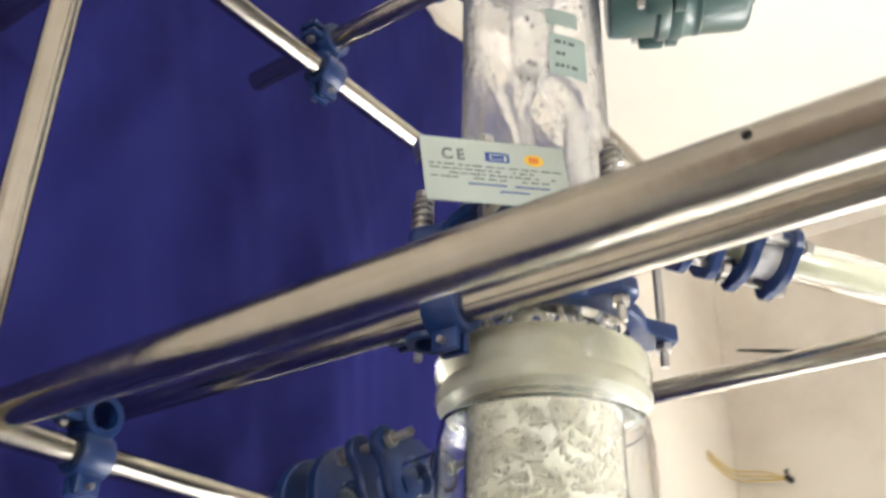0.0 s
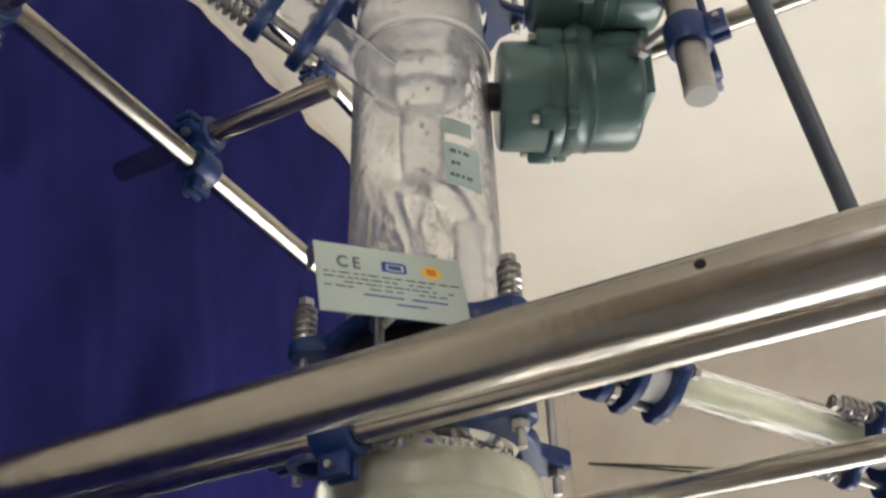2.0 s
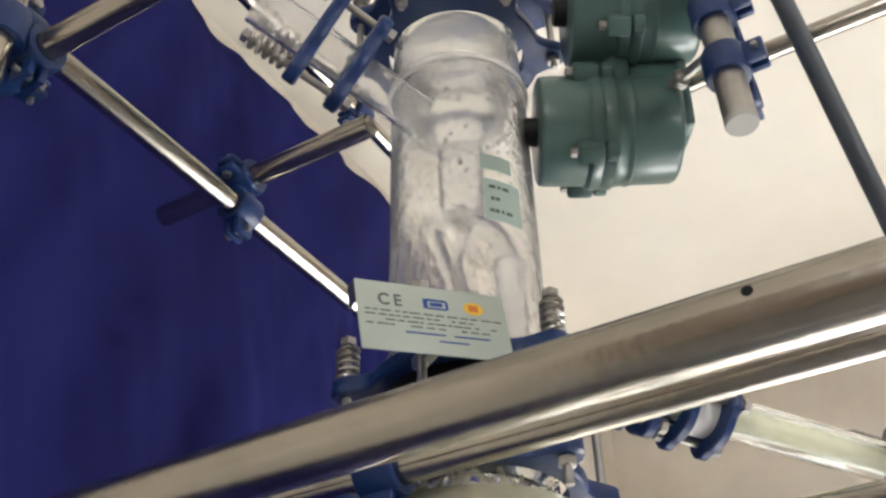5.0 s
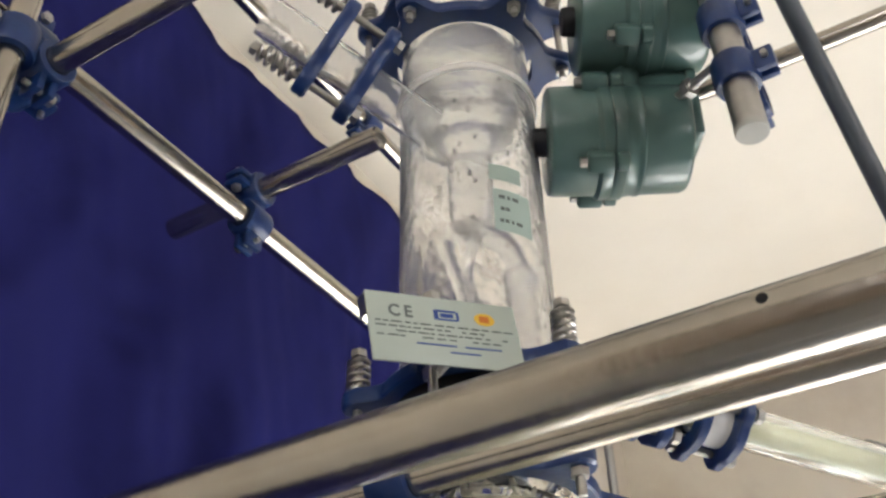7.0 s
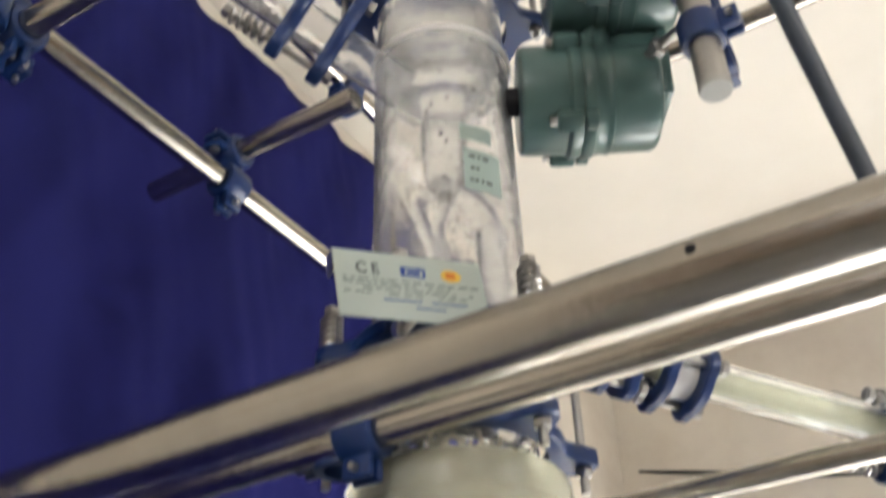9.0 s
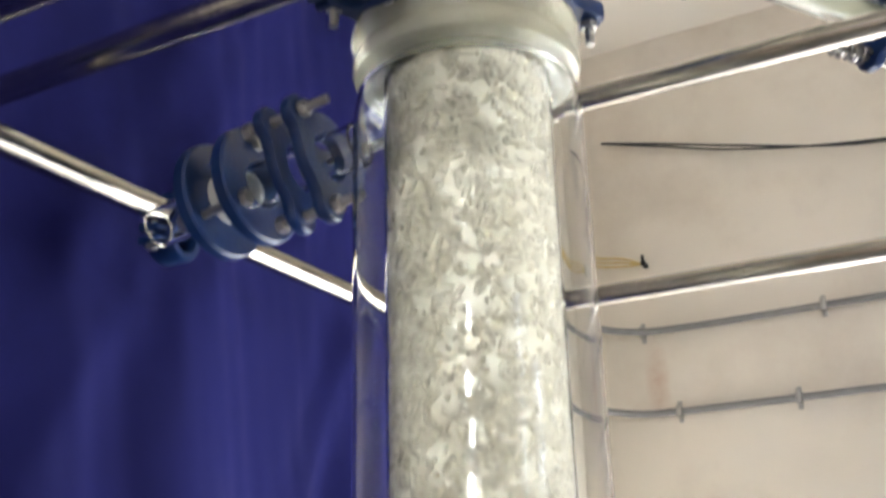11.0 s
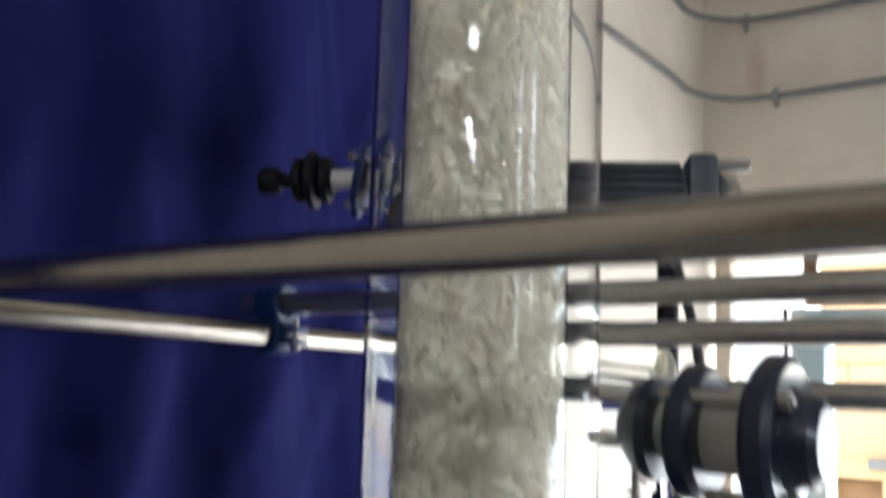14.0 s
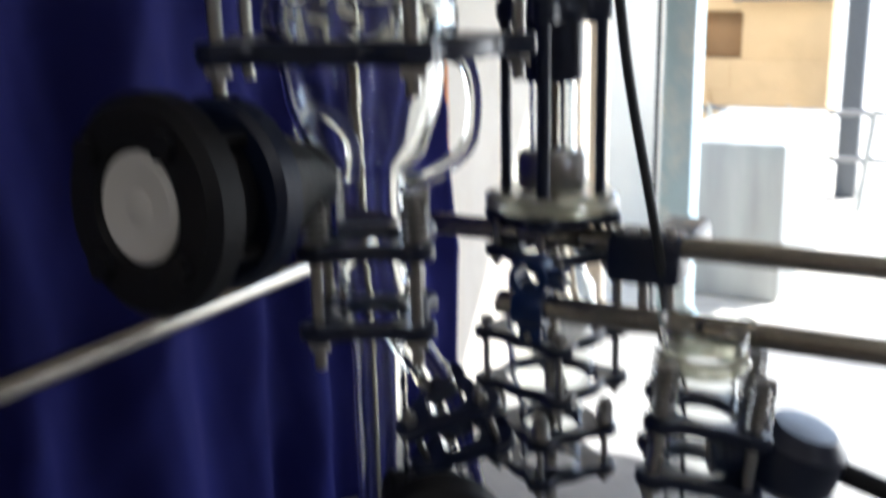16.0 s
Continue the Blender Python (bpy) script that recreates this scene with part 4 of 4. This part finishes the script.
# ---- valve with a black grip behind the column ----
V0, V1 = Vector((-0.262, 0.252, 1.440)), Vector((-0.437, 0.158, 1.434))
vd = (V1 - V0).normalized()
mv = frame_of(V0, V1)
stop = thing("stopcock", V0, "white stopcock with a black ribbed grip behind the column", "valve")
bm = bm_()
lathe(bm, [(0, 0.0), (0.016, 0.0), (0.016, 0.05), (0.0125, 0.06), (0.0125, 0.115), (0, 0.115)], mv, 24, False)
part("barrel", bm, PTFE, stop, "white plastic barrel")
bm = bm_()
for k in range(3):
    z = 0.108 + 0.0165 * k
    r = (0.029, 0.036, 0.028)[k]
    lathe(bm, [(0, z), (r * 0.8, z), (r, z + 0.004), (r, z + 0.011), (r * 0.8, z + 0.015), (0, z + 0.015)], mv, 18, False)
part("grip", bm, BLACK, stop, "black ribbed grip")
bm = bm_()
lathe(bm, [(0, 0.15), (0.009, 0.15), (0.009, 0.172), (0.015, 0.174), (0.0175, 0.182), (0.0175, 0.192), (0.014, 0.200), (0, 0.202)], mv, 24, False)
part("knob", bm, BLACK, stop, "black round knob")
bm = bm_()
rod(bm, V0 + vd * 0.004, Vector((-0.055, 0.085, 1.425)), 0.018, 20)
part("stem", bm, NAVY, stop)
coupling(V0 + vd * 0.050, vd + Vector((0, 0, 0.28)), 0.034, 0.018, 0.046, 0.040, 3, 0.3, "small blue flange pair of the stopcock", thick=0.008, spring_up=0.010, tail=0.010, bolt_r=0.003)
disc = thing("black_flange", (-0.20, 0.22, 1.40), "black round flange behind the glass column", "flange")
bm = bm_()
lathe(bm, [(0, -0.02), (0.035, -0.02), (0.050, -0.012), (0.057, 0.0), (0.057, 0.014), (0.048, 0.022), (0, 0.024)], frame_of((-0.250, 0.245, 1.372), (-0.10, 0.0, 1.38)), 48, False)
part("disc", bm, BLACK, disc)

# ---- motor on the back tube ----
motor = thing("electric_motor", (-0.04, 0.395, 1.35), "dark grey electric motor with cooling fins on an upright shaft", "motor")
M0, M1 = Vector((-0.131, 0.345, 1.412)), Vector((0.040, 0.446, 1.412))
mm = frame_of(M0, M1)
ML = (M1 - M0).length
rm = Matrix.Rotation(radians(30.5), 4, "Z")
mid = (M0 + M1) / 2
bm = bm_()
lathe(bm, [(0, 0), (0.040, 0), (0.045, 0.006), (0.045, ML * 0.98), (0.040, ML), (0, ML)], mm, 40, False)
part("housing", bm, MOTOR, motor)
fin = None
for k in range(24):
    a = 6.28318531 * k / 24
    m = mm @ Matrix.Rotation(a, 4, "Z") @ Matrix.Translation((0.048, 0, ML * 0.40))
    if fin is None:
        bm = bm_()
        block(bm, (0.009, 0.003, ML * 0.72), None, 0.0008)
        ob = part("fin", bm, MOTOR, motor)
        fin = ob.data
    else:
        ob = new("fin", fin)
        ob.parent = motor
        ob.matrix_parent_inverse = parent_world(motor).inverted()
    ob.matrix_basis = m
bm = bm_()
block(bm, (0.035, 0.108, 0.108), Matrix.Translation(M0.lerp(M1, 0.87)) @ rm, 0.008)
part("end_shield", bm, MOTOR, motor)
bm = bm_()
lathe(bm, [(0.020, 0), (0.034, 0), (0.037, 0.005), (0.037, 0.016), (0.030, 0.021), (0.020, 0.021)], frame_of(M1, M1 + (M1 - M0)), 32)
part("fan_cover", bm, STEEL_DULL, motor, "bare metal end cover")
for k in range(4):
    a = radians(45 + 90 * k)
    c = mm @ Vector((0.058 * math.cos(a), 0.058 * math.sin(a), ML - 0.02))
    bm = bm_()
    rod(bm, c, c + (M1 - M0).normalized() * 0.048, 0.0075, 12)
    part("tie_bolt", bm, STEEL_DULL, motor)
bm = bm_()
block(bm, (0.12, 0.075, 0.012), Matrix.Translation((mid.x, mid.y, 1.356)) @ rm, 0.003)
part("foot", bm, MOTOR, motor)

# ---- stirrer drive: shaft, cylinder and discs ----
C2 = Vector((-0.010, 0.412, 0))
drive = thing("stirrer_drive", (C2.x, C2.y, 0.82), "dark blue cylindrical drive housing with a black upright shaft", "drive unit")
bm = bm_()
rod(bm, (C2.x, C2.y, 1.09), (C2.x, C2.y, 1.352), 0.0125, 18)
part("shaft", bm, BLACK, drive)
bm = bm_()
lathe(bm, [(0, 0.822), (0.033, 0.822), (0.034, 0.83), (0.034, 0.885), (0.0415, 0.892), (0.0425, 0.905), (0.0425, 1.030), (0.039, 1.036), (0, 1.036)], Matrix.Translation(C2), 40, False)
part("housing", bm, NAVY, drive)
bm = bm_()
lathe(bm, [(0, 1.034), (0.018, 1.034), (0.018, 1.075), (0.013, 1.08), (0.013, 1.10), (0, 1.10)], Matrix.Translation(C2), 24, False)
part("neck", bm, NAVY, drive)
o, h = lobed(0.0345, 0.045, 0.055, 4, 0.2, 0.012)
bm = bm_()
slab(bm, o, 0.028, Matrix.Translation((C2.x, C2.y, 0.900)), h)
part("flange", bm, NAVY, drive)
for k in range(4):
    a = 0.2 + 1.5707963 * k
    x, y = C2.x + 0.055 * math.cos(a), C2.y + 0.055 * math.sin(a)
    bm = bm_()
    rod(bm, (x, y, 0.655), (x, y, 0.925), 0.0075 if k % 2 else 0.0062, 14)
    part("tie_rod", bm, NAVY, drive)
for k in range(2):
    bm = bm_()
    coil(bm, Matrix.Translation((C2.x - 0.036 + 0.006 * k, C2.y - 0.012, 1.04 + 0.045 * k)), 0.008, 0.0022, 0.04, 4)
    part("spring", bm, SPRING, drive)
bm = bm_()
rod(bm, (C2.x - 0.036, C2.y - 0.012, 1.03), (C2.x - 0.032, C2.y - 0.012, 1.155), 0.0045, 10)
part("spring_bolt", bm, STEEL_DULL, drive)
bm = bm_()
rod(bm, (C2.x + 0.02, C2.y + 0.01, 0.937), (0.070, 0.430, 0.937), 0.006, 12)
lathe(bm, [(0, 0), (0.014, 0), (0.016, 0.006), (0.016, 0.016), (0.009, 0.022), (0.007, 0.042), (0.0095, 0.046), (0.0095, 0.056), (0, 0.058)], frame_of((0.052, 0.42, 0.937), (0.10, 0.452, 0.938)), 20, False)
part("set_screw", bm, NAVY, drive, "dark set screw with a knob")

bellows = thing("disc_coupling", (0.17, 0.03, 1.157), "dark flanged joint of stacked discs at the jacket inlet", "pipe coupling")
D0 = Vector((0.092, 0.030, 1.163))
dd = Vector((1, 0.0, -0.035)).normalized()
md = frame_of(D0, D0 + dd)
for name, prof, mat in (
        ("inlet_tube", [(0, 0.0), (0.018, 0.0), (0.018, 0.040), (0, 0.040)], GLASS),
        ("cone", [(0, 0.026), (0.018, 0.026), (0.030, 0.036), (0.040, 0.050), (0.040, 0.058), (0, 0.058)], NAVY),
        ("disc", [(0, 0.074), (0.044, 0.074), (0.050, 0.079), (0.050, 0.091), (0.045, 0.096), (0, 0.096)], NAVY),
        ("spacer", [(0, 0.058), (0.022, 0.058), (0.022, 0.074), (0.030, 0.096), (0.030, 0.132), (0, 0.132)], CAPGREY),
        ("end_flange", [(0, 0.132), (0.053, 0.132), (0.060, 0.138), (0.060, 0.150), (0.054, 0.155), (0.038, 0.155), (0.034, 0.160), (0.032, 0.172), (0.026, 0.178), (0, 0.179)], NAVY)):
    bm = bm_()
    lathe(bm, prof, md, 48, False)
    part(name, bm, mat, bellows)
for k in range(3):
    a = 0.4 + 6.28318531 * k / 3
    c = md @ Vector((0.044 * math.cos(a), 0.044 * math.sin(a), 0.0))
    bm = bm_()
    rod(bm, c + dd * 0.068, c + dd * 0.166, 0.0042, 12)
    b_ = part("bolt", bm, STEEL_DULL, bellows)
    bm = bm_()
    lathe(bm, [(0, 0.155), (0.008, 0.155), (0.008, 0.163), (0, 0.163)], frame_of(c, c + dd), 6, False)
    part("nut", bm, STEEL_DULL, b_)

tap = thing("glass_drain_tap", (0.09, 0.06, 1.15), "small glass drain tap on the column jacket", "tap")
bm = bm_()
pipe(bm, (0.070, 0.066, 1.205), (0.115, 0.105, 1.200), 0.009, 0.002, 18)
glass(part("nozzle", bm, GLASS, tap))
bm = bm_()
lathe(bm, [(0, -0.028), (0.007, -0.028), (0.011, -0.018), (0.012, 0.0), (0.011, 0.018), (0.006, 0.030), (0, 0.032)], Matrix.Translation((0.116, 0.106, 1.195)), 18, False)
part("key", bm, MILKY, tap, "milky glass key")
bm = bm_()
rod(bm, (0.116, 0.106, 1.165), (0.119, 0.109, 1.09), 0.0045, 12)
part("spout", bm, GLASS, tap)

cord = thing("power_cable", (0.06, 0.38, 1.1), "thick black rubber cable hanging in a slack curve", "cable")
bm = bm_()
sweep(bm, curve_points([(0.000, 0.40, 1.36), (0.035, 0.385, 1.25), (0.046, 0.385, 1.145), (0.058, 0.382, 1.04), (0.074, 0.380, 0.93), (0.090, 0.382, 0.82), (0.122, 0.381, 0.67), (0.128, 0.40, 0.60), (0.13, 0.45, 0.45), (0.13, 0.5, 0.0)], 8), 0.0058, 10)
part("cord", bm, CABLE, cord)

# ---- second glass column under the drive ----
still = thing("glass_stirrer_tube", (C2.x, C2.y, 0.40), "clear glass stirrer guide tube under the drive housing", "glass vessel")
mc = Matrix.Translation(C2)
bm = bm_()
lathe(bm, [(0.024, 0.735), (0.027, 0.735), (0.027, 0.822), (0.024, 0.822)], mc, 28)
glass(part("sleeve", bm, GLASS, still))
bm = bm_()
lathe(bm, [(0.012, 0.70), (0.036, 0.70), (0.040, 0.706), (0.040, 0.738), (0.036, 0.744), (0.012, 0.744)], mc, 36)
part("seal_cap", bm, STEEL_DULL, still, "grey machined seal cap")
bm = bm_()
lathe(bm, [(0.030, 0.676), (0.072, 0.676), (0.078, 0.681), (0.078, 0.692), (0.070, 0.698), (0.030, 0.698)], mc, 48)
part("seal_plate", bm, MILKY, still, "milky round plate")
bm = bm_()
lathe(bm, [(0.038, 0.676), (0.042, 0.66), (0.042, 0.60), (0.052, 0.585), (0.054, 0.52), (0.050, 0.47), (0.040, 0.44), (0.036, 0.36), (0.033, 0.36), (0.037, 0.44), (0.047, 0.47), (0.051, 0.52), (0.049, 0.583), (0.039, 0.60), (0.039, 0.66), (0.035, 0.676)], mc, 48)
glass(part("body", bm, GLASS, still))
bm = bm_()
rod(bm, (C2.x, C2.y, 0.30), (C2.x, C2.y, 0.83), 0.008, 16)
part("stirrer_shaft", bm, STEEL, still, "polished stirrer shaft")
coupling((C2.x, C2.y, 0.645), Z, 0.045, 0.044, 0.056, 0.066, 4, 0.2, "dark flange pair under the milky plate", NAVY, 0.013, 0.012, 0.02)
coupling((C2.x, C2.y, 0.495), Z, 0.062, 0.056, 0.066, 0.078, 4, 0.5, "dark flange pair with long bolts on the stirrer tube", NAVY, 0.013, 0.012, 0.02)
coupling((C2.x, C2.y, 0.38), Z, 0.05, 0.038, 0.056, 0.066, 4, 0.2, "dark flange pair low on the stirrer tube", NAVY, 0.013, 0.03, 0.02)

# ---- column foot: reducer, overflow loop, coupling and drain ----
foot = thing("glass_reducer", (0, 0, 0.70), "clear glass reducer with an overflow loop under the packed column", "glass vessel")
bm = bm_()
lathe(bm, [(0.062, 0.925), (0.071, 0.925), (0.071, 0.905), (0.066, 0.885), (0.060, 0.84), (0.046, 0.80), (0.032, 0.785), (0.030, 0.77), (0.030, 0.70), (0.026, 0.70), (0.026, 0.77), (0.028, 0.788), (0.042, 0.803), (0.056, 0.842), (0.062, 0.887)], None, 56)
glass(part("body", bm, GLASS, foot))
bm = bm_()
sweep(bm, curve_points([(0.045, 0.045, 0.875), (0.066, 0.044, 0.868), (0.072, 0.046, 0.84), (0.068, 0.043, 0.805), (0.050, 0.030, 0.785), (0.026, 0.012, 0.772)], 6), 0.0065, 14)
glass(part("overflow_loop", bm, GLASS, foot))
bm = bm_()
sweep(bm, curve_points([(-0.030, -0.020, 0.80), (-0.040, -0.028, 0.82), (-0.025, -0.022, 0.835), (-0.005, -0.012, 0.81), (-0.008, -0.01, 0.78)], 6), 0.006, 14)
glass(part("inner_bend", bm, GLASS, foot))
coupling((0, 0, 0.698), Z, 0.063, 0.033, 0.046, 0.054, 4, -0.30, "dark flange pair with bolts under the glass reducer", NAVY, 0.012, 0.038, 0.03, 0.0048, 0.0085, gasket=False)
drain = thing("glass_drain_pipe", (0, 0, 0.45), "clear glass drain pipe bending away below the column", "glass pipe")
bm = bm_()
lathe(bm, [(0.030, 0.70), (0.030, 0.665), (0.022, 0.64), (0.021, 0.30), (0.018, 0.30), (0.019, 0.64), (0.026, 0.667), (0.026, 0.70)], Matrix.Translation((0.004, 0.002, 0)), 36)
glass(part("tube", bm, GLASS, drain))
bm = bm_()
sweep(bm, curve_points([(0.020, 0.006, 0.66), (0.045, 0.03, 0.60), (0.052, 0.05, 0.54), (0.060, 0.06, 0.46), (0.062, 0.06, 0.34)], 8), 0.015, 18)
glass(part("side_arm", bm, GLASS, drain))
coupling((0.050, 0.047, 0.565), (0.012, 0.028, -0.07), 0.04, 0.018, 0.030, 0.036, 3, 0.7, "small dark flange pair on the slanted drain arm", NAVY, 0.010, 0.012, 0.02, 0.0036)
elbow = thing("black_valve_body", (0.03, -0.02, 0.5), "black rounded valve body under the drain", "valve")
bm = bm_()
lathe(bm, [(0, 0), (0.045, 0.0), (0.055, 0.010), (0.057, 0.028), (0.047, 0.044), (0.030, 0.052), (0.030, 0.085), (0, 0.086)], frame_of((0.075, -0.030, 0.487), (0.035, 0.03, 0.500)), 40, False)
part("body", bm, BLACK, elbow)
bm = bm_()
rod(bm, (0.035, 0.03, 0.500), (0.006, 0.002, 0.505), 0.024, 20)
part("socket", bm, BLACK, elbow)

# ---- diaphragm valve with a white centre ----
K0 = Vector((-0.030, -0.012, 0.782))
K1 = Vector((-0.051, -0.199, 0.790))
kd = (K1 - K0).normalized()
mk = frame_of(K0, K1)
KL = (K1 - K0).length
valve = thing("diaphragm_valve", K0, "black diaphragm valve with round flanges and a white centre", "valve")
for name, prof, mat, lab in (
        ("inlet_cone", [(0, 0.012), (0.024, 0.012), (0.028, 0.03), (0.050, KL - 0.105), (0.052, KL - 0.092), (0, KL - 0.092)], BLACK, ""),
        ("inner_flange", [(0, KL - 0.092), (0.062, KL - 0.092), (0.068, KL - 0.087), (0.068, KL - 0.072), (0.062, KL - 0.067), (0, KL - 0.067)], NAVY, ""),
        ("bonnet", [(0, KL - 0.067), (0.046, KL - 0.067), (0.050, KL - 0.05), (0.046, KL - 0.034), (0, KL - 0.034)], BLACK, ""),
        ("outer_flange", [(0.0375, KL - 0.034), (0.066, KL - 0.034), (0.074, KL - 0.028), (0.074, KL - 0.010), (0.067, KL - 0.003), (0.042, KL - 0.003), (0.0375, KL - 0.008)], BLACK, ""),
        ("centre_disc", [(0, KL - 0.030), (0.037, KL - 0.030), (0.037, KL - 0.006), (0.033, KL - 0.003), (0.013, KL - 0.006), (0.010, KL - 0.004), (0, KL - 0.004)], PTFE, "white plastic centre")):
    bm = bm_()
    lathe(bm, prof, mk, 48, name == "outer_flange")
    part(name, bm, mat, valve, lab)
for k in range(4):
    a = 0.9 + 1.5707963 * k
    c = mk @ Vector((0.054 * math.cos(a), 0.054 * math.sin(a), KL - 0.095))
    bm = bm_()
    rod(bm, c, c + kd * 0.095, 0.0055, 12)
    lathe(bm, [(0, 0.090), (0.010, 0.090), (0.010, 0.099), (0, 0.099)], frame_of(c, c + kd), 6, False)
    part("bolt", bm, BLACK, valve)

# ---- low glass joints beside the yard opening ----
coupling((0.215, 0.238, 0.500), (0.1, 0.05, 1), 0.055, 0.034, 0.050, 0.060, 4, 0.6, "dark flange pair with capped spring bolts low in the frame", NAVY, 0.013, 0.05, 0.03, 0.0055, 0.0105)
joint = thing("glass_joint", (0.215, 0.238, 0.36), "clear glass joint low in the frame", "glass pipe")
bm = bm_()
lathe(bm, [(0.030, 0.30), (0.033, 0.30), (0.033, 0.58), (0.045, 0.62), (0.042, 0.62), (0.030, 0.58)], Matrix.Translation((0.215, 0.238, 0)), 36)
glass(part("tube", bm, GLASS, joint))
bm = bm_()
lathe(bm, [(0.0335, 0.572), (0.040, 0.575), (0.043, 0.583), (0.040, 0.590), (0.0345, 0.592)], Matrix.Translation((0.215, 0.238, 0)), 36)
part("bead", bm, MILKY, joint, "milky glass bead")
coupling((0.215, 0.238, 0.345), Z, 0.05, 0.035, 0.050, 0.060, 4, 0.2, "dark flange pair low on the glass joint", NAVY, 0.013, 0.012, 0.03)
lever = thing("lever_valve", (0.30, 0.27, 0.47), "dark valve with a long lever handle", "valve")
bm = bm_()
lathe(bm, [(0, -0.03), (0.036, -0.03), (0.045, -0.02), (0.047, 0.0), (0.045, 0.02), (0.030, 0.034), (0, 0.036)], Matrix.Translation((0.295, 0.268, 0.487)) @ Matrix.Rotation(0.3, 4, "Y"), 36, False)
part("body", bm, NAVY, lever)
bm = bm_()
rod(bm, (0.30, 0.27, 0.490), (0.44, 0.30, 0.437), 0.011, 16)
part("handle", bm, BLACK, lever)
bm = bm_()
rod(bm, (0.222, 0.24, 0.487), (0.27, 0.26, 0.487), 0.020, 18)
part("socket", bm, NAVY, lever)
tee = thing("bracket_clamp", (0.10, 0.46, 0.60), "dark blue double clamp on the low back tube", "clamp")
bm = bm_()
block(bm, (0.085, 0.055, 0.060), Matrix.Translation((0.105, 0.418, 0.628)), 0.010)
block(bm, (0.055, 0.10, 0.030), Matrix.Translation((0.125, 0.47, 0.640)), 0.008)
part("body", bm, NAVY, tee)
for k in range(3):
    bm = bm_()
    rod(bm, (0.075 + 0.03 * k, 0.40, 0.57), (0.075 + 0.03 * k, 0.40, 0.665), 0.006, 12)
    part("bolt", bm, STEEL_DULL, tee)
